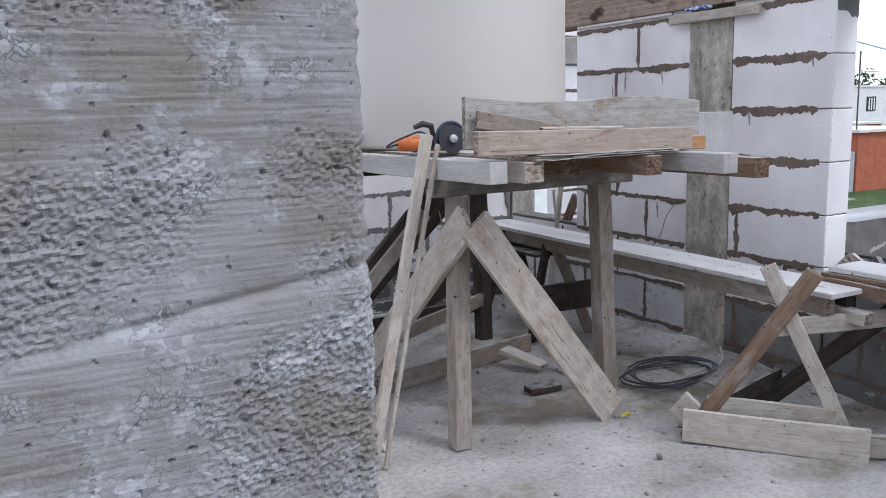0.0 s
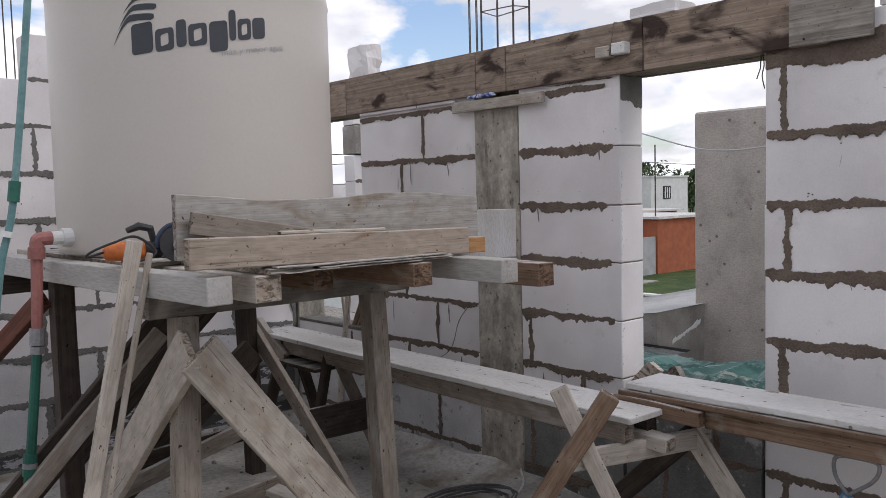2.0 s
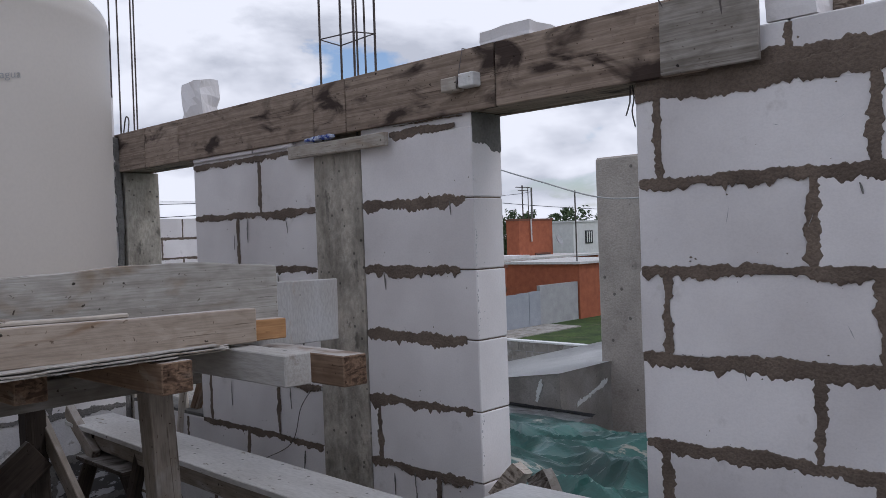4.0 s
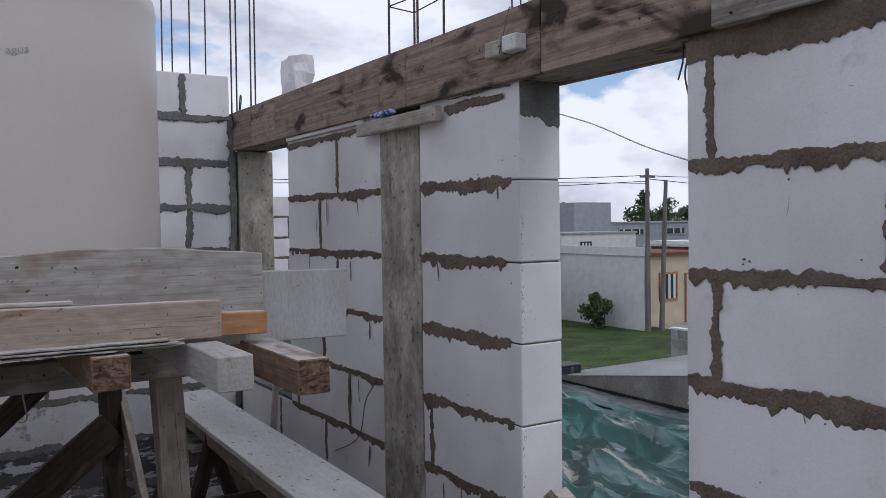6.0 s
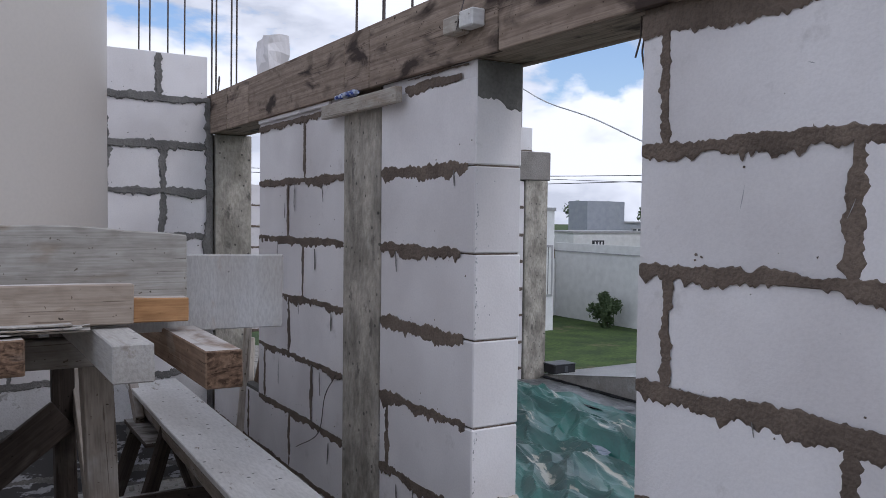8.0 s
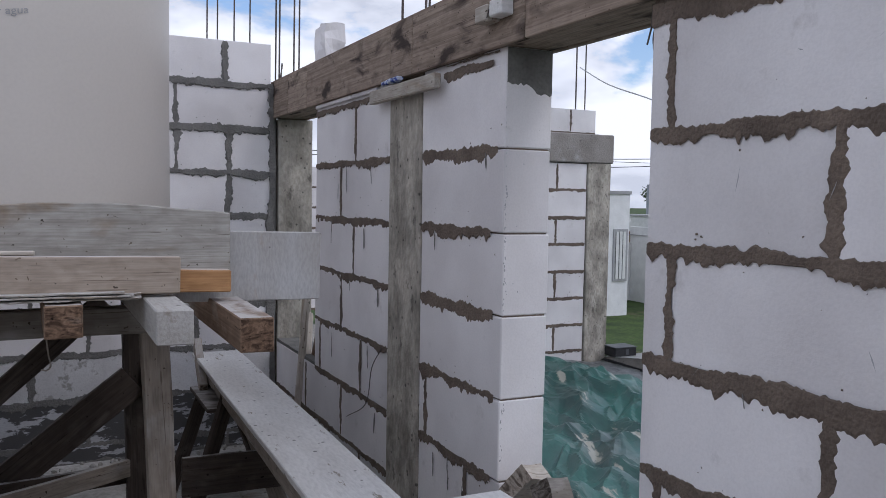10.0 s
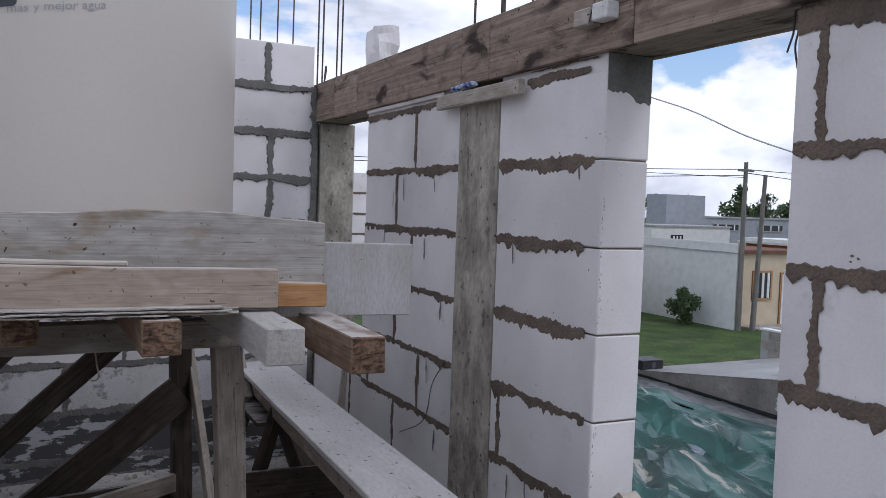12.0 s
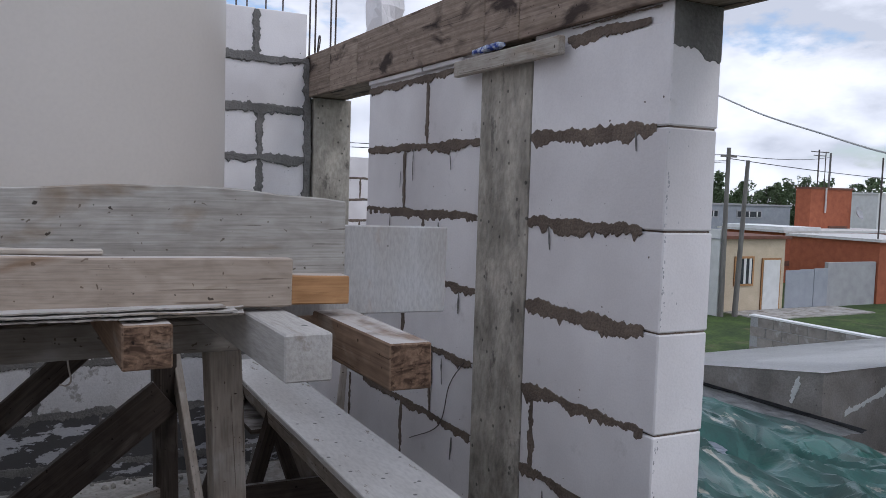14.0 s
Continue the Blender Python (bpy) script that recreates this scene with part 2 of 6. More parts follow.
M_WOOD = wood_mat("weathered_wood", (0.33, 0.283, 0.236), (0.245, 0.21, 0.174), (0.39, 0.36, 0.325), contrast=0.8)
M_WOODP = wood_mat("pale_wood", (0.52, 0.472, 0.41), (0.44, 0.393, 0.335), (0.36, 0.295, 0.225), blot_at=(0.56, 0.74), contrast=0.7)
M_BOARDG = wood_mat("silvered_board", (0.45, 0.432, 0.40), (0.33, 0.312, 0.28), (0.25, 0.195, 0.14), blot_at=(0.57, 0.70), contrast=0.9)
M_BOARDB = wood_mat("tan_board", (0.44, 0.372, 0.305), (0.34, 0.28, 0.225), (0.25, 0.175, 0.12), blot_at=(0.60, 0.72), contrast=0.8)
M_WOODPY = wood_mat("pale_batten_wood", (0.47, 0.43, 0.375), (0.36, 0.322, 0.275), (0.30, 0.23, 0.162), along="y", blot_at=(0.52, 0.70), contrast=0.55)
M_WOODY = wood_mat("grey_ply_wood", (0.40, 0.37, 0.33), (0.22, 0.195, 0.165), (0.12, 0.10, 0.08), along="y", blot_at=(0.55, 0.7))
M_WOODG = wood_mat("grey_brown_wood", (0.23, 0.208, 0.182), (0.155, 0.138, 0.118), (0.30, 0.285, 0.265), contrast=0.8)
# base set below the timber's own tone, standing in for shade under the stand
M_WOODD = wood_mat("shade_darkened_wood", (0.085, 0.066, 0.053), (0.04, 0.031, 0.026), (0.115, 0.097, 0.082), blot_at=(0.58, 0.75), dust=0.6)
M_WOODR = wood_mat("red_brown_wood", (0.19, 0.075, 0.05), (0.10, 0.04, 0.028), (0.07, 0.035, 0.026), 0.65, blot_at=(0.55, 0.7))
M_WOODO = wood_mat("fresh_wood", (0.52, 0.30, 0.14), (0.36, 0.185, 0.08), (0.42, 0.24, 0.11), nails=False)
M_LINTEL = wood_mat("stained_formwork", (0.34, 0.27, 0.212), (0.19, 0.142, 0.108), (0.045, 0.03, 0.023), along="y", blot_at=(0.53, 0.64), vary=0.14, contrast=1.1)
M_PLY = mat("plywood", (0.46, 0.455, 0.45), (0.37, 0.345, 0.315), 0.8, 6, 90, 0.2, stretch=(1.5, 1, 0.6), fine_amt=0.28, stain=(0.37, 0.27, 0.185), stain_at=(0.56, 0.72), stain_scale=5, specks=(15, 0.07, 0.4))
M_PLANK = mat("dusty_plank", (0.68, 0.665, 0.64), (0.54, 0.52, 0.49), 0.9, 4, 60, 0.2, stretch=(0.5, 1.5, 1.5), fine_amt=0.25, stain=(0.27, 0.24, 0.20), stain_at=(0.62, 0.67), stain_scale=14, specks=(16, 0.12, 0.3))
M_TANK = mat("tank_plastic", (0.565, 0.522, 0.472), (0.50, 0.462, 0.418), 0.38, 1.1, 90, 0.02, fine_amt=0.06, specks=(5, 0.012, 0.6))
M_LOGO = mat("dark_print", (0.06, 0.065, 0.075), (0.04, 0.045, 0.05), 0.6, fine_amt=0.1, bump=0)
M_LOGO2 = mat("grey_print", (0.36, 0.36, 0.36), (0.32, 0.32, 0.32), 0.6, fine_amt=0.1, bump=0)
M_STEEL = mat("rusty_steel", (0.13, 0.11, 0.10), (0.07, 0.055, 0.05), 0.6, 20, 90, 0.2, metal=0.5)
M_WHITE = mat("white_paint", (0.72, 0.72, 0.70), (0.62, 0.62, 0.60), 0.85, 3, 60, 0.1, fine_amt=0.15)
M_GRASS = mat("grass", (0.066, 0.112, 0.018), (0.022, 0.045, 0.008), 0.95, 0.9, 7, 0.8, fine_amt=0.8, stain=(0.12, 0.10, 0.055), stain_at=(0.58, 0.70), stain_scale=0.5)
M_LEAF = mat("leaves", (0.10, 0.14, 0.06), (0.045, 0.07, 0.03), 0.8, 6, 20, 0.1)
M_BRICKO = mat("orange_brick", (0.40, 0.125, 0.06), (0.30, 0.09, 0.045), 0.9, 3, 30, 0.2)
M_BEIGE = mat("beige_render", (0.62, 0.52, 0.38), (0.54, 0.45, 0.32), 0.9, 2, 40, 0.1)
M_GREYW = mat("grey_render", (0.42, 0.42, 0.42), (0.33, 0.33, 0.33), 0.9, 2, 40, 0.15)
M_DARKG = mat("window_dark", (0.05, 0.055, 0.06), (0.035, 0.04, 0.045), 0.25, bump=0)
M_WOODO2 = wood_mat("brown_timber", (0.27, 0.185, 0.125), (0.13, 0.082, 0.054), (0.33, 0.285, 0.235), blot_at=(0.56, 0.72))
M_WOODR2 = mat("brown_offcut", (0.24, 0.12, 0.08), (0.15, 0.075, 0.05), 0.8, 6, 40, 0.2)
M_ORANGE = mat("orange_plastic", (0.62, 0.17, 0.04), (0.5, 0.13, 0.03), 0.45, 6, 40, 0.05)
M_BLACK = mat("black_rubber", (0.03, 0.03, 0.032), (0.02, 0.02, 0.022), 0.6, 8, 60, 0.1)
M_BLUED = mat("dark_blue_metal", (0.04, 0.06, 0.10), (0.03, 0.04, 0.07), 0.45, 8, 60, 0.05)
M_METAL = mat("dull_metal", (0.45, 0.45, 0.46), (0.3, 0.3, 0.31), 0.45, 12, 80, 0.1, metal=0.8)
M_RAG = mat("blue_white_cord", (0.55, 0.6, 0.7), (0.02, 0.05, 0.28), 0.8, 40, 120, 0.2, amount=0.4)
M_PIPER = mat("red_brown_plastic", (0.36, 0.15, 0.13), (0.28, 0.11, 0.10), 0.55, 5, 60, 0.08)
M_PIPEG = mat("green_plastic", (0.025, 0.14, 0.10), (0.018, 0.10, 0.07), 0.5, 5, 60, 0.05)
M_PIPET = mat("grey_green_plastic", (0.20, 0.34, 0.34), (0.08, 0.19, 0.19), 0.4, 5, 60, 0.05)
M_HOSE = mat("grey_hose", (0.10, 0.105, 0.11), (0.06, 0.063, 0.067), 0.6, 9, 60, 0.1)
M_HOSE2 = mat("pale_hose", (0.5, 0.5, 0.49), (0.4, 0.4, 0.39), 0.6, 9, 60, 0.1)
M_YELLOW = mat("yellow_paint", (0.60, 0.37, 0.05), (0.48, 0.28, 0.035), 0.55, 4, 60, 0.1, stain=(0.48, 0.44, 0.36), stain_at=(0.6, 0.68), stain_scale=7)
M_BUCKET = mat("caked_plastic", (0.20, 0.205, 0.21), (0.10, 0.103, 0.108), 0.8, 7, 60, 0.3, stain=(0.36, 0.355, 0.34), stain_at=(0.56, 0.62), stain_scale=9)
M_BLUEW = mat("chipped_blue", (0.13, 0.33, 0.48), (0.10, 0.26, 0.38), 0.6, 8, 60, 0.1, stain=(0.4, 0.4, 0.4), stain_at=(0.55, 0.62), stain_scale=30)
M_CLOTH = mat("blue_cloth", (0.03, 0.20, 0.62), (0.02, 0.14, 0.48), 0.8, 8, 90, 0.2)
M_YELLOWP = mat("yellow_plastic", (0.75, 0.62, 0.04), (0.65, 0.52, 0.03), 0.5, 8, 60, 0.05)
M_CEMENT = mat("cement_patch", (0.19, 0.182, 0.165), (0.12, 0.115, 0.105), 0.95, 12, 90, 0.5)
M_BEAM = mat("dusty_beam", (0.50, 0.48, 0.455), (0.36, 0.34, 0.31), 0.9, 5, 70, 0.2, stretch=(0.3, 2, 2), fine_amt=0.35, stain=(0.25, 0.22, 0.18), stain_at=(0.6, 0.7), stain_scale=9, specks=(13, 0.11, 0.3))
M_TAR = mat("black_felt", (0.04, 0.042, 0.045), (0.02, 0.021, 0.023), 0.5, 8, 60, 0.3)
M_CONC2 = mat("rough_render", (0.49, 0.44, 0.39), (0.37, 0.33, 0.29), 0.93, 3, 60, 0.6, stain=(0.27, 0.24, 0.21), stain_at=(0.60, 0.70), stain_scale=5, specks=(7, 0.13, 0.4))
M_BRICKD = mat("dark_tile", (0.20, 0.09, 0.06), (0.13, 0.06, 0.04), 0.9, 4, 30, 0.2)
M_GREYB = mat("blue_grey_render", (0.36, 0.38, 0.41), (0.30, 0.32, 0.35), 0.8, 2, 40, 0.1)
M_POLE = mat("grey_pole", (0.22, 0.21, 0.19), (0.14, 0.13, 0.12), 0.9, 4, 40, 0.2, stretch=(2, 2, 0.3))
# dark and lighter teal, stretched along the folds, paint in their shading; beige patches besides
M_TARP = mat("green_tarp", (0.026, 0.140, 0.112), (0.006, 0.045, 0.038), 0.36, 2.0, 60, 0.06, spec=0.5, amount=0.8, stretch=(0.4, 1.5, 1.0), stain=(0.30, 0.295, 0.24), stain_at=(0.60, 0.625), stain_scale=3.4, fine_amt=0.3)
# pale blue base paints the sky's reflection in pooled water
M_PUDDLE = mat("plastic_film", (0.52, 0.55, 0.62), (0.44, 0.47, 0.54), 0.12, 3, 50, 0.03, spec=0.7, fine_amt=0.1)
M_PARA = mat("stained_render", (0.36, 0.33, 0.30), (0.22, 0.20, 0.18), 0.95, 4, 70, 0.6, stain=(0.42, 0.40, 0.385), stain_at=(0.58, 0.70), stain_scale=3, specks=(11, 0.1, 0.55))
M_SCREED = mat("white_screed", (0.82, 0.82, 0.81), (0.72, 0.72, 0.71), 0.9, 2.5, 50, 0.2, fine_amt=0.25, specks=(6, 0.06, 0.6))
M_FOIL = mat("silver_membrane", (0.52, 0.53, 0.53), (0.20, 0.205, 0.205), 0.35, 9, 50, 0.3, metal=0.3, stretch=(2, 0.8, 1))


def crumbly_mat(name):
    """Porous cast concrete: tan skin with fine level lines, broken by patches of pale crumbs with dark cracks between."""
    m = bpy.data.materials.new(name)
    m.use_nodes = True
    n, l = m.node_tree.nodes, m.node_tree.links
    p = n["Principled BSDF"]
    p.inputs["Roughness"].default_value, p.inputs["Specular IOR Level"].default_value = 0.95, 0.25
    tc = n.new("ShaderNodeTexCoord")

    def scaled(v):
        mp = n.new("ShaderNodeMapping")
        mp.inputs["Scale"].default_value = v
        l.new(tc.outputs["Object"], mp.inputs["Vector"])
        return mp.outputs[0]

    def noise_tex(v, detail, rough=0.55):
        t = n.new("ShaderNodeTexNoise")
        t.inputs["Scale"].default_value, t.inputs["Detail"].default_value, t.inputs["Roughness"].default_value = 1.0, detail, rough
        l.new(scaled(v), t.inputs["Vector"])
        return t

    def ramp(fac, lo, hi, c0, c1):
        r = n.new("ShaderNodeValToRGB")
        r.color_ramp.elements[0].position, r.color_ramp.elements[1].position = lo, hi
        r.color_ramp.elements[0].color, r.color_ramp.elements[1].color = (*c0, 1), (*c1, 1)
        l.new(fac, r.inputs["Fac"])
        return r.outputs["Color"]

    def mix(a, b, fac, kind="MIX"):
        x = n.new("ShaderNodeMix"); x.data_type = "RGBA"; x.blend_type = kind
        if isinstance(fac, float):
            x.inputs[0].default_value = fac
        else:
            l.new(fac, x.inputs[0])
        l.new(a, x.inputs[6]); l.new(b, x.inputs[7])
        return x.outputs[2]

    skin = ramp(noise_tex((9, 9, 14), 4).outputs["Fac"], 0.38, 0.64, (0.215, 0.198, 0.172), (0.295, 0.292, 0.29))
    lines = ramp(noise_tex((14, 14, 330), 3).outputs["Fac"], 0.36, 0.60, (0.72, 0.71, 0.70), (1.06, 1.06, 1.06))
    skin = mix(skin, lines, 0.6, "MULTIPLY")
    warp = noise_tex((120, 120, 120), 2)
    bend = n.new("ShaderNodeVectorMath"); bend.operation = "MULTIPLY_ADD"
    bend.inputs[1].default_value = (2.2, 2.2, 2.2)
    l.new(warp.outputs["Color"], bend.inputs[0]); l.new(scaled((190, 190, 250)), bend.inputs[2])
    cell, edge = n.new("ShaderNodeTexVoronoi"), n.new("ShaderNodeTexVoronoi")
    edge.feature = "DISTANCE_TO_EDGE"
    for v in (cell, edge):
        v.inputs["Scale"].default_value = 1.0
        l.new(bend.outputs[0], v.inputs["Vector"])
    crumb = ramp(cell.outputs["Color"], 0.15, 0.85, (0.225, 0.225, 0.225), (0.40, 0.405, 0.41))
    patch = ramp(noise_tex((16, 16, 22), 5, 0.65).outputs["Fac"], 0.50, 0.60, (0, 0, 0), (1, 1, 1))
    col = mix(skin, crumb, patch)
    crack = ramp(edge.outputs["Distance"], 0.02, 0.12, (0.42, 0.41, 0.40), (1, 1, 1))
    here = ramp(noise_tex((42, 42, 50), 3, 0.6).outputs["Fac"], 0.47, 0.56, (0.0, 0.0, 0.0), (1, 1, 1))
    col = mix(col, mix(col, crack, 1.0, "MULTIPLY"), mix(here, patch, 0.7, "MULTIPLY"))
    l.new(col, p.inputs["Base Color"])
    bump = n.new("ShaderNodeBump")
    bump.inputs["Strength"].default_value, bump.inputs["Distance"].default_value = 0.35, 0.002
    l.new(noise_tex((260, 260, 340), 3).outputs["Fac"], bump.inputs["Height"])
    l.new(bump.outputs[0], p.inputs["Normal"])
    return m


M_CRUMB = crumbly_mat("porous_concrete")


# ---- mesh helpers ----
def box_bm(x0, x1, y0, y1, z0, z1, bevel=0.0):
    bm = bmesh.new()
    bmesh.ops.create_cube(bm, size=1.0, matrix=Matrix.Translation(((x0 + x1) / 2, (y0 + y1) / 2, (z0 + z1) / 2)) @ Matrix.Diagonal((abs(x1 - x0), abs(y1 - y0), abs(z1 - z0), 1)))
    if bevel:
        bmesh.ops.bevel(bm, geom=bm.edges[:], offset=bevel, segments=1, affect="EDGES")
    return bm


def part(name, bm, material, parent=None, label="", smooth=False):
    """One mesh object made of bm, under parent."""
    me = bpy.data.meshes.new(name)
    bm.to_mesh(me)
    bm.free()
    me.materials.append(material)
    if smooth:
        for f in me.polygons:
            f.use_smooth = True
    ob = new(name, me)
    if parent:
        ob.parent = parent
    if label:
        ob["label"] = label
    return ob


def wood_bm(length, w, h, seed=0, wobble=0.004, bevel=0.003, cuts=8):
    """A sawn timber along x, starting at the origin, with slightly uneven faces."""
    bm = box_bm(0, length, -w / 2, w / 2, -h / 2, h / 2, bevel)
    long_edges = [e for e in bm.edges if abs(e.verts[0].co.x - e.verts[1].co.x) > length * 0.5]
    bmesh.ops.subdivide_edges(bm, edges=long_edges, cuts=cuts, use_grid_fill=True)
    for v in bm.verts:
        q = Vector((v.co.x * 3.1 + seed * 7.3, v.co.y * 5 + seed, v.co.z * 5))
        d = noise.noise_vector(q)
        v.co.y += d.y * wobble
        v.co.z += d.z * wobble
    return bm


def timber(name, a, b, w, h, material, parent=None, label="", roll=0.0, seed=None, wobble=0.004):
    """A timber from a to b (its centre line); w across, h upright before roll."""
    a, b = Vector(a), Vector(b)
    d = b - a
    bm = wood_bm(d.length, w, h, seed if seed is not None else (a.x * 3 + b.y * 5 + a.z), wobble)
    x = d.normalized()
    up = Vector((0, 0, 1)) if abs(x.z) < 0.97 else Vector((0, 1, 0))
    y = up.cross(x).normalized()
    z = x.cross(y)
    m = Matrix((x, y, z)).transposed().to_4x4()
    m = Matrix.Translation(a) @ m @ Matrix.Rotation(radians(roll), 4, "X")
    ob = part(name, bm, material, parent, label)
    ob.matrix_world = m
    return ob


def thing(name, label, category, group="", kind="", at=(0, 0, 0)):
    e = new(name)
    e.location = at
    e.empty_display_size = 0.1
    return tagged(e, label, category, group, kind)


def tube_bm(points, r, sides=8, closed=False):
    """A round tube along points."""
    bm = bmesh.new()
    pts = [Vector(p) for p in points]
    rings = []
    prev = None
    for i, p in enumerate(pts):
        a, b = pts[max(i - 1, 0)], pts[min(i + 1, len(pts) - 1)]
        t = (b - a).normalized()
        ref = prev if prev else (Vector((0, 0, 1)) if abs(t.z) < 0.9 else Vector((1, 0, 0)))
        u = (ref - t * ref.dot(t)).normalized()
        prev = u
        v = t.cross(u)
        rr = r[i] if isinstance(r, (list, tuple)) else r
        rings.append([bm.verts.new(p + (u * math.cos(k * 2 * math.pi / sides) + v * math.sin(k * 2 * math.pi / sides)) * rr) for k in range(sides)])
    for i in range(len(rings) - 1):
        for k in range(sides):
            bm.faces.new((rings[i][k], rings[i][(k + 1) % sides], rings[i + 1][(k + 1) % sides], rings[i + 1][k]))
    bm.faces.new(rings[0][::-1])
    bm.faces.new(rings[-1])
    return bm


def curve_pts(ctrl, n=8):
    """A Catmull-Rom line through ctrl."""
    c = [Vector(p) for p in ctrl]
    c = [c[0] * 2 - c[1]] + c + [c[-1] * 2 - c[-2]]
    out = []
    for i in range(1, len(c) - 2):
        for k in range(n):
            t = k / n
            p0, p1, p2, p3 = c[i - 1], c[i], c[i + 1], c[i + 2]
            out.append(0.5 * (2 * p1 + (p2 - p0) * t + (2 * p0 - 5 * p1 + 4 * p2 - p3) * t * t + (3 * p1 - p0 - 3 * p2 + p3) * t ** 3))
    out.append(c[-2])
    return out


def ribbon(bm, p0, p1, out, across, lo, hi, seed, lift=0.004, step=0.006, hang=0.0):
    """A smear of mortar along a joint from p0 to p1, on the face with normal out, of uneven width."""
    p0, p1, out, across = Vector(p0), Vector(p1), Vector(out), Vector(across)
    n = max(2, int((p1 - p0).length / step))
    rows = []
    for i in range(n + 1):
        p = p0.lerp(p1, i / n)
        s = i * step
        def wave(k):
            v = 0.38 + 0.75 * noise.noise(Vector((s * 5.5 + seed * 3.7, k * 9.1, seed))) + 0.46 * noise.noise(Vector((s * 22 + seed, k * 5.3, 2.2 * seed)))
            v += 0.55 * max(0.0, noise.noise(Vector((s * 48 + seed * 2, k * 3.3, seed)))) + 0.34 * noise.noise(Vector((s * 95, k * 2.1, seed)))
            v *= min(1.0, (min(s, n * step - s) + 0.012) / 0.04)
            return lo + (hi - lo) * max(0.0, min(1.5, v))
        a, b = wave(1) * (1 - 0.5 * hang), wave(2) * (1 + hang)
        mid = lift * (0.7 + 0.5 * noise.noise(Vector((s * 30, seed, 3))))
        rows.append([bm.verts.new(p + across * a + out * 0.0005), bm.verts.new(p + across * a * 0.8 + out * mid), bm.verts.new(p - across * b * 0.8 + out * mid), bm.verts.new(p - across * b + out * 0.0005)])
    for r0, r1 in zip(rows, rows[1:]):
        for k in range(3):
            bm.faces.new((r0[k], r0[k + 1], r1[k + 1], r1[k]))


def chunk_bm(x0, x1, y0, y1, z0, z1, seed, amp=0.02):
    """A broken piece of block: a cut box with knocked corners."""
    bm = box_bm(x0, x1, y0, y1, z0, z1)
    bmesh.ops.subdivide_edges(bm, edges=bm.edges[:], cuts=3, use_grid_fill=True)
    for v in bm.verts:
        if v.co.z > z0 + 0.001:
            v.co += noise.noise_vector(v.co * 9 + Vector((seed, 0, 0))) * amp
    return bm


JOINT = 0.005


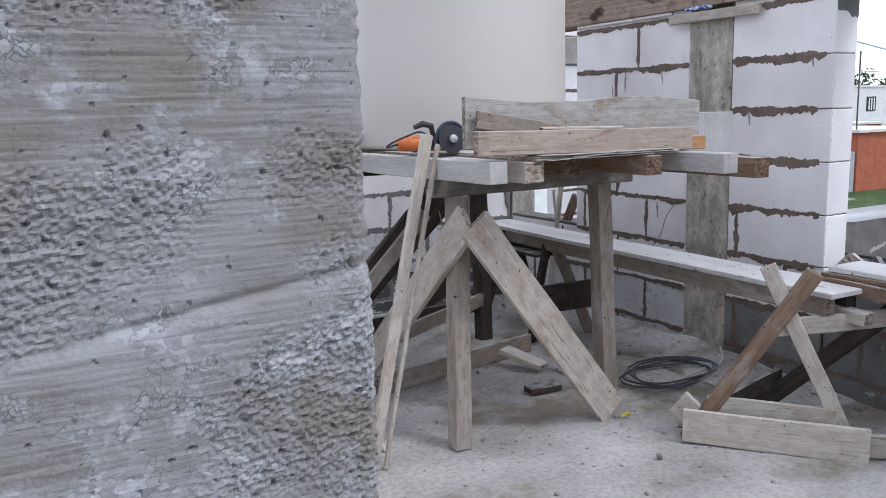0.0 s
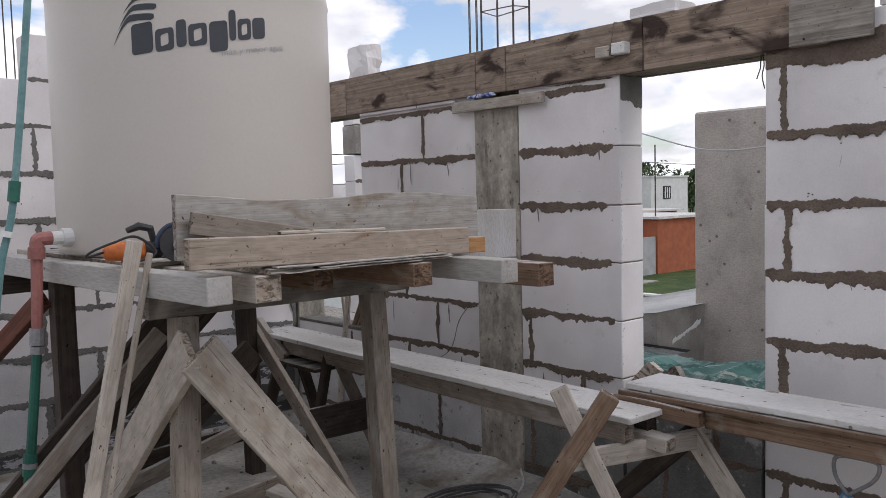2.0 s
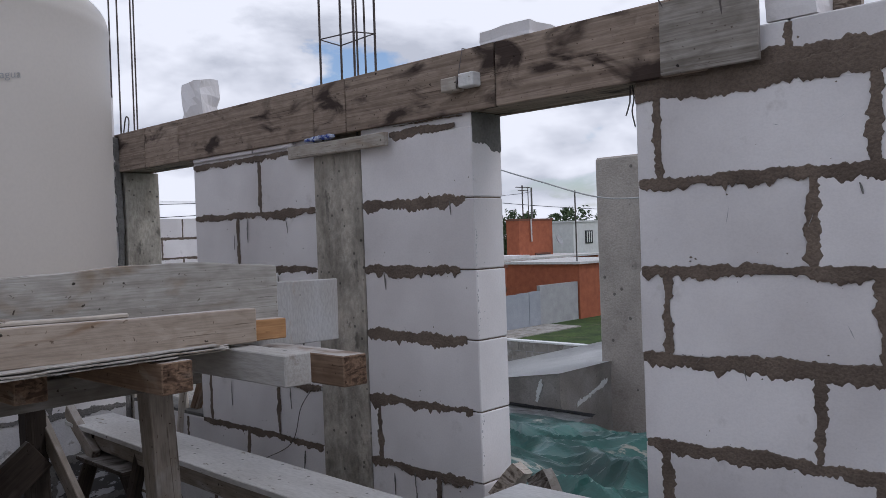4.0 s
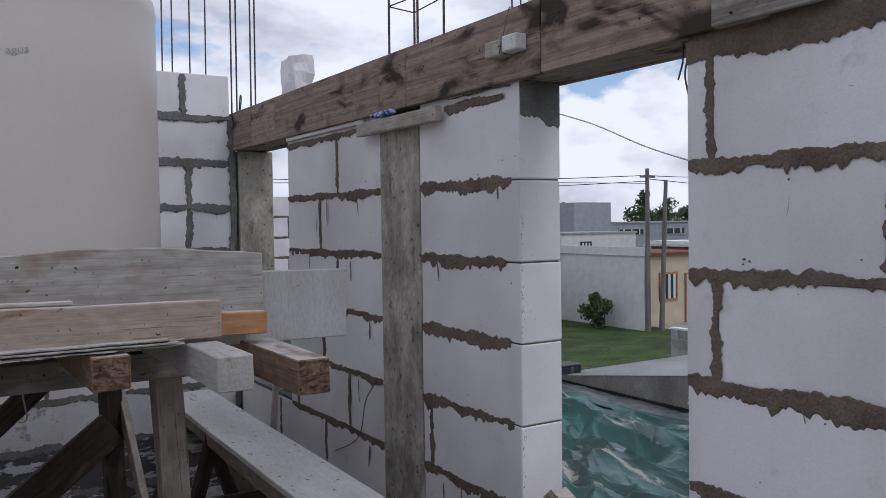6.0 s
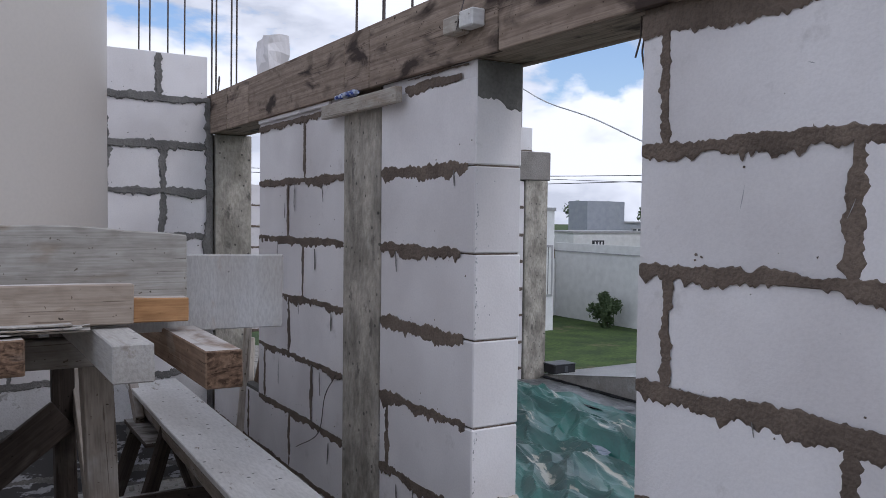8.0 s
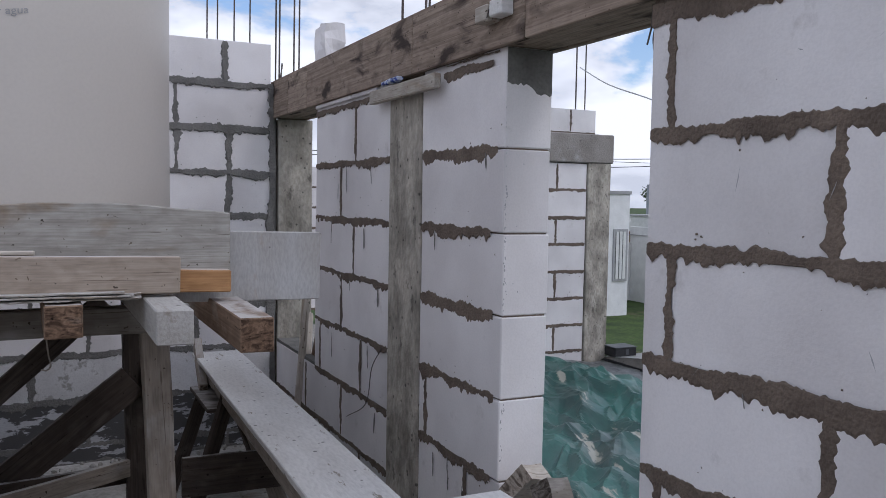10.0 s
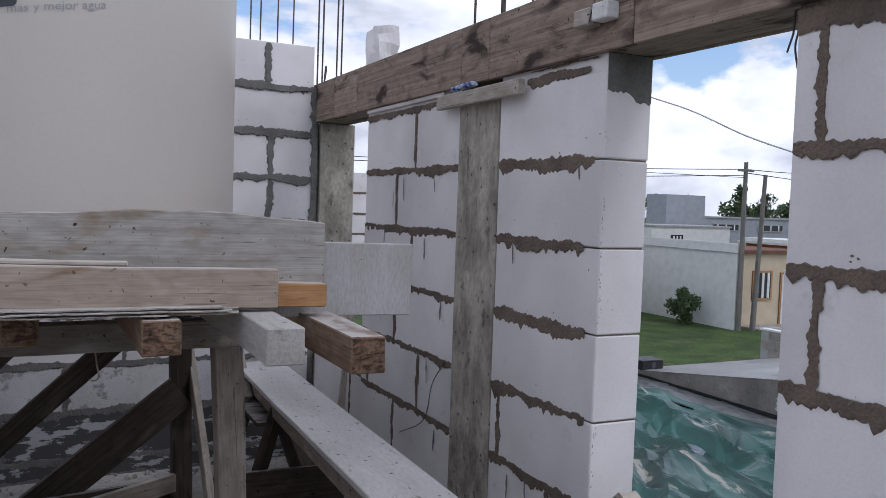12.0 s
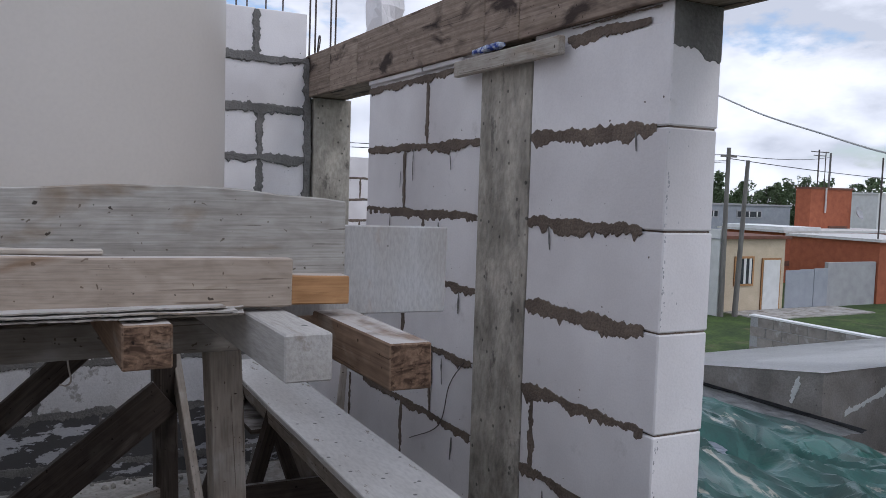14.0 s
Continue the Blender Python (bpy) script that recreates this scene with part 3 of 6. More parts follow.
def block_wall(name, label, rows, to_world, depth, fronts, smear=(0.006, 0.022), seed=1, low_to=0.0, kind="structure", ends=(0.01, 0.01), joint_m=None, low_m=None, hang=0.45):
    """A wall of aerated blocks. rows: (z0, z1, [u0, u1, ...]) in wall axes u along, z up; every pair of us is one block.
    to_world(u, d, z) places a point d metres into the wall. Each block is a piece of its own; the mortar is one part."""
    wall = thing(name, label, "wall", kind=kind)
    core = bmesh.new()
    sm = bmesh.new()
    o = Vector(to_world(0, 0, 0))
    U = Vector(to_world(1, 0, 0)) - o
    D = Vector(to_world(0, 1, 0)) - o
    Z = Vector((0, 0, 1))
    rng = random.Random(seed)
    meshes = {}
    k = 0
    joint_m = joint_m or M_MORTAR
    for z0, z1, us in rows:
        lo_u, hi_u = min(us), max(us)
        for a, b in zip(us, us[1:]):
            a, b = min(a, b), max(a, b)
            L, H = b - a - JOINT, z1 - z0 - JOINT
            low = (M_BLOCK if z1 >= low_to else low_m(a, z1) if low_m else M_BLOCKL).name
            key = (round(L, 3), round(H, 3), low)
            if key not in meshes:
                bm = box_bm(-L / 2, L / 2, -depth / 2, depth / 2, -H / 2, H / 2, 0.004)
                me = bpy.data.meshes.new("block")
                bm.to_mesh(me)
                bm.free()
                me.materials.append(bpy.data.materials[low])
                meshes[key] = me
            ob = new("block", meshes[key])
            ob.parent = wall
            c = o + U * ((a + b) / 2) + D * (depth / 2 + rng.uniform(-0.002, 0.003)) + Z * ((z0 + z1) / 2)
            ob.matrix_world = Matrix.Translation(c) @ Matrix((U, U.cross(Z) * -1, Z)).transposed().to_4x4() @ Matrix.Rotation(rng.uniform(-0.003, 0.003), 4, "Z")
            # mortar bed in the joints, just behind the faces
            e = 0.008
            vs = [o + U * uu + D * dd + Z * zz for uu in (a + (0.0065 if a == lo_u else 0.004), b - (0.0065 if b == hi_u else 0.004)) for dd in (e, depth - e) for zz in (z0 - 0.006, z1 - 0.008)]
            V = [core.verts.new(v) for v in vs]
            for f in ((0, 1, 3, 2), (4, 6, 7, 5), (0, 4, 5, 1), (2, 3, 7, 6), (0, 2, 6, 4), (1, 5, 7, 3)):
                core.faces.new([V[i] for i in f])
            k += 1
        for face in fronts:
            dd = 0.0 if face == "front" else depth
            out = D * (-1 if face == "front" else 1)
            ribbon(sm, o + U * (lo_u + ends[0] * rng.uniform(0.6, 1.3)) + D * dd + Z * z0, o + U * (hi_u - ends[1]) + D * dd + Z * z0, out, Z, smear[0], smear[1], rng.uniform(0, 50), hang=hang)
            for u in us[1:-1]:
                ribbon(sm, o + U * u + D * dd + Z * (z0 + 0.01), o + U * u + D * dd + Z * (z1 - 0.01), out, U, smear[0] * 0.8, smear[1] * 0.95, rng.uniform(0, 50))
    # flecks of mortar on the faces
    for z0, z1, us in rows:
        for i in range(int(10 * (max(us) - min(us)) / 0.6)):
            u, z = rng.uniform(min(us) + 0.02, max(us) - 0.02), z0 + abs(rng.gauss(0, 0.045)) * rng.choice((-1, 1))
            if not z0 - 0.1 < z < z1 - 0.01:
                continue
            r = rng.choice((0.0008, 0.001, 0.0015, 0.002, 0.003))
            c = o + U * u + Z * z - D * 0.0026
            ring = [sm.verts.new(c + U * (r * rng.uniform(0.4, 2.4) * math.cos(k * 1.2566)) + Z * (r * rng.uniform(0.6, 2.0) * math.sin(k * 1.2566)) + D * 0.002) for k in range(5)]
            tip = sm.verts.new(c)
            for k in range(5):
                sm.faces.new((ring[k], ring[(k + 1) % 5], tip))
    bmesh.ops.recalc_face_normals(core, faces=core.faces[:])
    part("mortar_bed", core, joint_m, wall, "dark grey mortar")
    part("mortar", sm, joint_m, wall, "dark smeared mortar joints")
    return wall


# ---- floor and walls ----
WX, WT = 3.675, 0.17                     # inner face and thickness of the wall with the doorway
BY = 5.42                                # face of the rear wall


def slab(name, label, x0, x1, y0, y1, top, thick, material, step=0.12, amp=0.012, category="floor", seed=0):
    bm = bmesh.new()
    nx, ny = max(2, int((x1 - x0) / step)), max(2, int((y1 - y0) / step))
    grid = [[bm.verts.new((x0 + (x1 - x0) * i / nx, y0 + (y1 - y0) * j / ny, top + amp * noise.noise(Vector((i * 0.35 + seed, j * 0.35, 1.5))) + amp * 0.4 * noise.noise(Vector((i * 1.3, j * 1.3, seed))))) for j in range(ny + 1)] for i in range(nx + 1)]
    for i in range(nx):
        for j in range(ny):
            bm.faces.new((grid[i][j], grid[i + 1][j], grid[i + 1][j + 1], grid[i][j + 1]))
    ext = bmesh.ops.extrude_face_region(bm, geom=bm.faces[:])
    for v in [g for g in ext["geom"] if isinstance(g, bmesh.types.BMVert)]:
        v.co.z = top - thick
    bmesh.ops.recalc_face_normals(bm, faces=bm.faces[:])
    return tagged(part(name, bm, material, smooth=False), label, category, kind="structure")


floor = slab("floor", "dusty bare concrete floor slab of an upper storey", -3.5, 3.67, -3.5, 10.89, 0.0, 0.2, M_FLOOR)

R = [2.015, 1.965, 1.70, 1.433, 1.17, 0.903, 0.638, 0.374, 0.11, -0.02]
wall_axes = lambda u, d, z: (WX + d, u, z)
rowsA = [(1.70, 1.965, [1.945, 1.865, 1.262, 0.66, 0.06, -0.54, -1.14]), (1.433, 1.70, [1.945, 1.42, 0.82, 0.22, -0.38, -0.98]),
         (1.17, 1.433, [1.95, 1.853, 1.25, 0.65, 0.05, -0.55, -1.15]), (0.903, 1.17, [1.945, 1.418, 0.82, 0.22, -0.38, -0.98]),
         (0.638, 0.903, [1.945, 1.867, 1.265, 0.66, 0.06, -0.54, -1.14]), (0.374, 0.638, [1.945, 1.42, 0.82, 0.22, -0.38, -0.98]),
         (0.11, 0.374, [1.945, 1.86, 1.26, 0.66, 0.06, -0.54, -1.14]), (0.0, 0.11, [1.945, 1.42, 0.82, 0.22, -0.38, -0.98])]
rowsA.insert(0, (2.02, 2.115, [1.90, 1.468, 0.87, 0.27, -0.33, -0.93]))
block_wall("wall_east_a", "white aerated block wall with rough grey mortar joints beside a doorway", rowsA, wall_axes, WT, ("front",), seed=3, smear=(0.008, 0.032))
rowsB = [(a, b, [2.62, 3.245]) for a, b in ((1.70, 1.965), (1.433, 1.70), (1.17, 1.433), (0.903, 1.17))]
rowsB += [(0.638, 0.903, [2.62, 3.178, 3.245]), (0.374, 0.638, [2.62, 2.845, 3.245]), (0.11, 0.374, [2.62, 3.178, 3.245]), (0.0, 0.11, [2.62, 2.9, 3.245])]
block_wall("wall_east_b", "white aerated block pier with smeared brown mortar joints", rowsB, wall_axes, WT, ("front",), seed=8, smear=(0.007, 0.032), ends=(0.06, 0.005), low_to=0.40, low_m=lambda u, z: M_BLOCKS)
rowsC = [(1.70, 1.965, [3.555, 3.987, 4.60]), (1.433, 1.70, [3.555, 4.188, 4.60]), (1.17, 1.433, [3.555, 4.0, 4.60]), (0.903, 1.17, [3.555, 4.172, 4.60]),
         (0.638, 0.903, [3.555, 3.897, 4.50, 4.60]), (0.374, 0.638, [3.555, 4.162, 4.76, 5.40]), (0.11, 0.374, [3.555, 3.9, 4.5, 5.1, 5.40]), (0.0, 0.11, [3.555, 4.16, 4.76, 5.40])]
block_wall("wall_east_c", "white aerated block wall section with thin mortar joints", rowsC, wall_axes, WT, ("front",), seed=12, smear=(0.006, 0.024), low_to=0.5)

column = tagged(part("concrete_column", box_bm(WX - 0.008, WX + WT, 3.245, 3.555, 0.0, 1.975, 0.004), M_COLUMN), "board-marked grey concrete column cast in the block wall", "column", kind="structure")
post = tagged(part("concrete_post", box_bm(WX + 0.008, WX + 0.225, 5.41, 5.62, 0.0, 2.012, 0.005), M_COLUMN), "bare grey concrete corner post", "post", kind="structure")

# rear wall
RB = [2.475, 2.205, 1.94, 1.675, 1.41, 1.145, 0.88, 0.625, 0.365, 0.105, 0.0]
back_axes = lambda u, d, z: (u, BY + d, z)
odd, even = [1.06, 1.40, 2.0, 2.6, 3.2, 3.64], [1.06, 1.705, 2.305, 2.905, 3.38, 3.64]
rowsD = [(2.205, 2.46, [1.98, 2.2, 2.8, 3.36, 3.64]), (1.94, 2.205, [1.63, 2.23, 2.83, 3.08, 3.64])]
for i in range(2, 10):
    rowsD.append((RB[i + 1], RB[i], odd if i % 2 == 0 else even))
rowsD[2] = (1.675, 1.94, [1.06, 1.40, 2.0, 2.6, 3.08, 3.385, 3.64])
block_wall("wall_north", "white aerated block wall stepping up at the top, unfinished", rowsD, back_axes, WT, ("front",), seed=21, smear=(0.007, 0.030), low_to=0.66, joint_m=M_MORTARG, low_m=lambda u, z: M_BLOCKD if u > 1.69 and z < 0.40 else M_BLOCKL, hang=0.25)
side_axes = lambda u, d, z: (1.06 + 0.07 * (u - 5.6) + d, u, z)
rowsE = [(1.94, 2.20, [5.6, 5.95, 6.55, 7.15, 7.75, 8.35, 8.95, 9.55, 10.15, 10.68])]
for i in range(2, 10):
    rowsE.append((RB[i + 1], RB[i], [5.60, 5.9, 6.5, 7.1, 7.7, 8.3, 8.9, 9.5, 10.1, 10.68] if i % 2 else [5.60, 6.2, 6.8, 7.4, 8.0, 8.6, 9.2, 9.8, 10.4, 10.68]))
block_wall("wall_passage", "white aerated block wall running along a passage", rowsE, side_axes, WT, ("front",), seed=31, smear=(0.006, 0.016), joint_m=M_MORTARG)
far_axes = lambda u, d, z: (u, 10.7 + d, z - 0.06)
rowsF = [(RB[i + 1], RB[i], [-1.94 + 0.3 * (i % 2) + 0.6 * k for k in range(5)] + [1.40]) for i in range(2, 9)]
block_wall("wall_far", "white aerated block wall closing the passage", rowsF, far_axes, WT, ("front",), seed=41, smear=(0.008, 0.018), joint_m=M_MORTARG)

left_axes = lambda u, d, z: (u, 7.8 + d, z - 0.05)
rowsG = [(RB[i + 1], RB[i], [0.56, -0.04, -0.64, -1.24, -1.84] if i % 2 else [0.56, 0.26, -0.34, -0.94, -1.84]) for i in range(2, 9)]
block_wall("wall_left", "white aerated block wall end beside the passage", rowsG, left_axes, WT, ("front",), seed=44, smear=(0.008, 0.02), joint_m=M_MORTARG)

# unseen plain walls behind the walk, added to cut skylight under the stand
tagged(part("wall_west", box_bm(-3.3, -3.13, -3.3, 7.79, 0.012, 2.2, 0.01), M_GREYW), "unseen plain grey rendered wall added to cut skylight from the west", "wall", kind="structure")
tagged(part("wall_south", box_bm(-3.12, 3.66, -3.3, -3.13, 0.012, 2.2, 0.01), M_GREYW), "unseen plain grey rendered wall added to cut skylight from the south", "wall", kind="structure")

# formwork of the lintel
lintel = thing("lintel_formwork", "dark stained timber formwork boards of the lintel", "formwork", kind="structure")
for y0, y1 in ((1.70, 2.48), (2.484, 3.30), (3.304, 3.52), (3.524, 4.70), (4.704, 5.08), (5.084, 5.48)):
    part("board", box_bm(WX - 0.024, WX - 0.001, y0, y1, 2.012, 2.238, 0.003), M_LINTEL, lintel)
part("soffit_board", box_bm(WX, WX + WT, 1.90, 5.48, 2.016, 2.04, 0.002), M_LINTEL, lintel)
part("back_board", box_bm(WX + WT + 0.001, WX + WT + 0.024, 1.80, 5.48, 2.012, 2.238, 0.003), M_LINTEL, lintel)


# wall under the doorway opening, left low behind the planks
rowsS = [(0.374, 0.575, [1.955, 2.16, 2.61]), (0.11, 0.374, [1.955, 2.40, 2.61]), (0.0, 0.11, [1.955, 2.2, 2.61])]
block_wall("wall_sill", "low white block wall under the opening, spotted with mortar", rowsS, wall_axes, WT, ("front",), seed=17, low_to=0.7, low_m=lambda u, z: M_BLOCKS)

# mortar and filler under the lintel
cap = thing("mortar_cap", "ragged grey mortar layer capping the block wall", "mortar", kind="structure")
bm = bmesh.new()
ribbon(bm, (WX - 0.001, 1.0, 1.985), (WX - 0.001, 1.94, 1.985), (-1, 0, 0), (0, 0, 1), 0.02, 0.04, 5.1, hang=0.5)
ribbon(bm, (WX - 0.001, 2.70, 1.978), (WX - 0.001, 3.06, 1.978), (-1, 0, 0), (0, 0, 1), 0.006, 0.022, 9.4, hang=0.4)
ribbon(bm, (WX - 0.001, 2.66, 2.006), (WX - 0.001, 3.04, 2.006), (-1, 0, 0), (0, 0, 1), 0.001, 0.008, 6.1)
ribbon(bm, (WX - 0.001, 3.57, 1.972), (WX - 0.001, 4.59, 1.972), (-1, 0, 0), (0, 0, 1), 0.005, 0.018, 2.4, hang=0.9)
part("smear", bm, M_MORTAR, cap)
part("filler", box_bm(WX + 0.004, WX + WT - 0.004, 2.625, 3.24, 1.962, 2.014), M_BLOCK, cap)
part("filler", box_bm(WX + 0.004, WX + WT - 0.004, 3.56, 4.595, 1.962, 2.014), M_BLOCK, cap)
part("filler", box_bm(WX + 0.004, WX + WT - 0.004, -1.1, 1.94, 1.962, 2.019), M_MORTAR, cap)
bm = bmesh.new()
edge = None
for i in range(46):
    x = WX + 0.003 + (WT - 0.006) * i / 45
    foot = 1.885 + 0.030 * noise.noise(Vector((x * 16, 3.1, 0.4))) + 0.012 * noise.noise(Vector((x * 70, 1.7, 0.9))) - 0.02 * max(0.0, (x - WX - 0.09) / 0.08)
    pair = (bm.verts.new((x, 2.6205, 2.012)), bm.verts.new((x, 2.6205, foot + 0.004)), bm.verts.new((x, 2.6236, foot)))
    if edge:
        bm.faces.new((edge[0], pair[0], pair[1], edge[1]))
        bm.faces.new((edge[1], pair[1], pair[2], edge[2]))
    edge = pair
part("jamb_patch", bm, M_CEMENT, cap, "dark grey cement patch at the jamb head")
part("low_wall_top", chunk_bm(WX + 0.002, WX + WT, 4.605, 5.40, 0.639, 0.655, 2, 0.006), M_CEMENT, cap, "dark mortar bed on the low wall")
drips = bmesh.new()
rng = random.Random(12)
for y, z, run in ((4.10, 1.69, 0.13), (4.22, 1.60, 0.07), (3.78, 1.66, 0.06), (3.86, 1.40, 0.09), (4.32, 1.42, 0.11), (3.68, 1.15, 0.08), (4.05, 1.16, 0.06), (2.74, 1.69, 0.05), (3.12, 1.42, 0.07), (2.98, 0.62, 0.12), (3.10, 0.60, 0.09), (2.86, 0.55, 0.10), (3.80, 0.88, 0.10), (4.30, 0.86, 0.12), (3.70, 0.60, 0.09), (1.30, 1.66, 0.03), (1.62, 1.15, 0.03)):
    ribbon(drips, (WX - 0.004, y, z), (WX - 0.004, y + rng.uniform(-0.01, 0.01), z - run), (-1, 0, 0), (0, 1, 0), 0.001, rng.uniform(0.004, 0.009), y * 5 + z, lift=0.002)
part("drips", drips, M_MORTARG, cap, "thin grey drips of mortar")
nicks = bmesh.new()
for k in range(110):
    x, z, r = WX + 0.004 + abs(rng.gauss(0, 0.006)), rng.uniform(0.7, 1.9), rng.choice((0.0012, 0.002, 0.003))
    if rng.random() < 0.12:
        x = WX + rng.uniform(0.03, 0.15)
    nicks.faces.new([nicks.verts.new((x + r * rng.uniform(0.5, 1.3) * math.cos(q * 1.2566), 2.6225, z + r * rng.uniform(0.8, 2.2) * math.sin(q * 1.2566))) for q in range(5)])
for k in range(16):
    y, z, a, run = rng.uniform(0.7, 1.8), rng.uniform(0.75, 1.9), rng.uniform(0, 3.14), rng.uniform(0.006, 0.028)
    dy, dz, w = math.cos(a) * run, math.sin(a) * run, 0.0009
    nicks.faces.new([nicks.verts.new(p) for p in ((WX - 0.005, y - dy, z - dz), (WX - 0.005, y - dz * 0.05 - w, z + w), (WX - 0.005, y + dy, z + dz), (WX - 0.005, y + w, z - w))])
part("nicks", nicks, M_GREYW, cap, "small nicks along the block arris")
for y0, y1 in ((3.70, 4.02), (4.03, 4.58)):
    part("foam_strip", box_bm(WX - 0.012, WX + 0.02, y0, y1, 1.992, 2.011, 0.003), M_BLOCK, cap)

# boards and scraps fixed along the lintel
t_ = tagged(part("batten", box_bm(3.624, 3.650, 3.04, 3.685, 1.93, 1.984, 0.003), M_WOODPY), "short pale batten fixed under the formwork", "batten")
tagged(part("plywood_patch", box_bm(3.632, 3.650, 1.535, 1.83, 2.012, 2.225, 0.002), M_WOODY), "stained plywood patch nailed over the formwork end", "plywood")
nub = thing("wood_blocks", "two pale wood blocks wired to the formwork", "wood block")
part("block", box_bm(3.600, 3.651, 2.625, 2.70, 2.085, 2.135, 0.004), M_WOODPY, nub)
part("block", box_bm(3.605, 3.651, 2.545, 2.618, 2.092, 2.142, 0.004), M_PLANK, nub)
part("wire", tube_bm([(3.60, 2.62, 2.09), (3.645, 2.625, 2.24), (3.70, 2.63, 2.243)], 0.002, 5), M_STEEL, nub)


tagged(part("block_offcut", chunk_bm(3.70, 3.80, 4.52, 4.74, 2.241, 2.44, 3, 0.03), M_BLOCK), "broken white block piece standing on the lintel", "block")
tagged(part("block_offcut", chunk_bm(3.66, 3.82, 2.33, 2.55, 2.241, 2.285, 8, 0.015), M_BLOCK), "thin white block piece lying on the lintel", "block")
tagged(part("block_offcut", chunk_bm(3.68, 3.83, 1.395, 1.53, 2.117, 2.215, 5, 0.015), M_BLOCK), "rounded white block piece beside the formwork", "block")
tagged(part("plywood_offcut", box_bm(3.80, 3.82, 1.32, 1.42, 2.117, 2.26, 0.002), M_WOOD), "upright plywood offcut behind the wall top", "plywood")

# reinforcement
rods = thing("rebar_cage", "tall four-bar rebar cage with stirrups above the column", "rebar", kind="structure")
corners = ((3.70, 3.29), (3.70, 3.52), (3.82, 3.52), (3.82, 3.29))
for x, y in corners:
    part("bar", tube_bm([(x, y, 2.0), (x + 0.01, y, 3.6)], 0.0055, 6), M_STEEL, rods)
for z in (2.44, 2.70, 2.96, 3.22):
    part("stirrup", tube_bm([(x, y, z + 0.01 * (k % 2)) for k, (x, y) in enumerate(corners + corners[:1])], 0.003, 5), M_STEEL, rods)
rods2 = thing("rebar_bars", "thin vertical rebars rising from the rear corner", "rebar", kind="structure")
for x, y in ((3.27, 5.5), (3.34, 5.55), (3.43, 5.5), (3.53, 5.52)):
    part("bar", tube_bm([(x, y, 2.35), (x + 0.01, y, 3.7)], 0.0045, 6), M_STEEL, rods2)
for x, y in ((3.70, 5.47), (3.71, 5.6), (3.80, 5.5), (3.85, 5.56)):
    part("bar", tube_bm([(x, y, 1.95), (x + 0.012, y + 0.01, 3.7)], 0.0055, 6), M_STEEL, rods2)
part("hook", tube_bm(curve_pts([(3.66, 5.30, 2.22), (3.68, 5.32, 2.31), (3.70, 5.40, 2.34), (3.71, 5.46, 2.24)], 5), 0.004, 6), M_STEEL, rods2)
part("post_wire", tube_bm(curve_pts([(3.662, 5.46, 0.9), (3.655, 5.47, 1.5), (3.66, 5.46, 2.0), (3.65, 5.44, 2.15), (3.66, 5.5, 2.2)], 6), 0.006, 6), M_STEEL, rods2)
part("corner_joint", box_bm(3.635, 3.675, 5.43, 5.55, 0.0, 2.2, 0.004), M_MORTARG, rods2)
bm = bmesh.new()
for z, x0, lo, hi in ((2.205, 3.05, 0.010, 0.034), (1.94, 2.95, 0.010, 0.036), (1.675, 3.0, 0.008, 0.032)):
    ribbon(bm, (x0, BY - 0.004, z), (3.655, BY - 0.004, z), (0, -1, 0), (0, 0, 1), lo, hi, z * 7, lift=0.007, hang=0.3)
for x, z0, z1 in ((3.36, 2.215, 2.45), (3.385, 1.685, 1.93)):
    ribbon(bm, (x, BY - 0.004, z0), (x, BY - 0.004, z1), (0, -1, 0), (1, 0, 0), 0.008, 0.032, x * 3 + z0, lift=0.007)
ribbon(bm, (3.64, BY - 0.006, 0.7), (3.64, BY - 0.006, 2.2), (0, -1, 0), (1, 0, 0), 0.010, 0.034, 4.4, lift=0.012)
part("corner_smear", bm, M_MORTARG, rods2, "thick grey mortar smeared at the corner")
rods3 = thing("rebar_bars", "thin vertical rebars along the passage wall", "rebar", kind="structure")
for x, y in ((1.12, 6.3), (1.17, 6.4), (1.12, 8.1), (1.17, 8.2), (1.12, 8.6), (1.18, 8.7), (1.12, 9.2), (1.17, 9.3), (1.1, 9.35)):
    part("bar", tube_bm([(x, y, 2.1), (x - 0.05 * (y > 8.5), y, 3.5 if y < 8 else 3.0)], 0.005, 6), M_STEEL, rods3)
for x, y in ((1.90, 5.5), (1.95, 5.52)):
    part("bar", tube_bm([(x, y, 2.15), (x, y, 2.75)], 0.004, 6), M_STEEL, rods3)
loop = thing("wire_loop", "bent wire ties sticking out of the formwork end", "wire", kind="structure")
part("tie", tube_bm([(3.64, 1.80, 2.18), (3.63, 1.83, 2.24), (3.63, 1.77, 2.29), (3.64, 1.66, 2.235)], 0.003, 6), M_STEEL, loop)
part("tie", tube_bm([(3.64, 1.63, 2.10), (3.63, 1.64, 2.2), (3.64, 1.62, 2.36)], 0.003, 6), M_STEEL, loop)
part("tie", tube_bm([(3.70, 1.50, 2.2), (3.70, 1.47, 2.27), (3.75, 1.44, 2.26)], 0.003, 6), M_STEEL, loop)
part("hanging_wire", tube_bm(curve_pts([(3.70, 1.965, 2.012), (3.70, 1.96, 1.97), (3.70, 1.968, 1.93), (3.70, 1.958, 1.88)], 4), 0.0025, 5), M_STEEL, loop)
part("hanging_wire", tube_bm([(3.70, 1.972, 2.012), (3.70, 1.975, 1.96), (3.70, 1.99, 1.92)], 0.0025, 5), M_STEEL, loop)

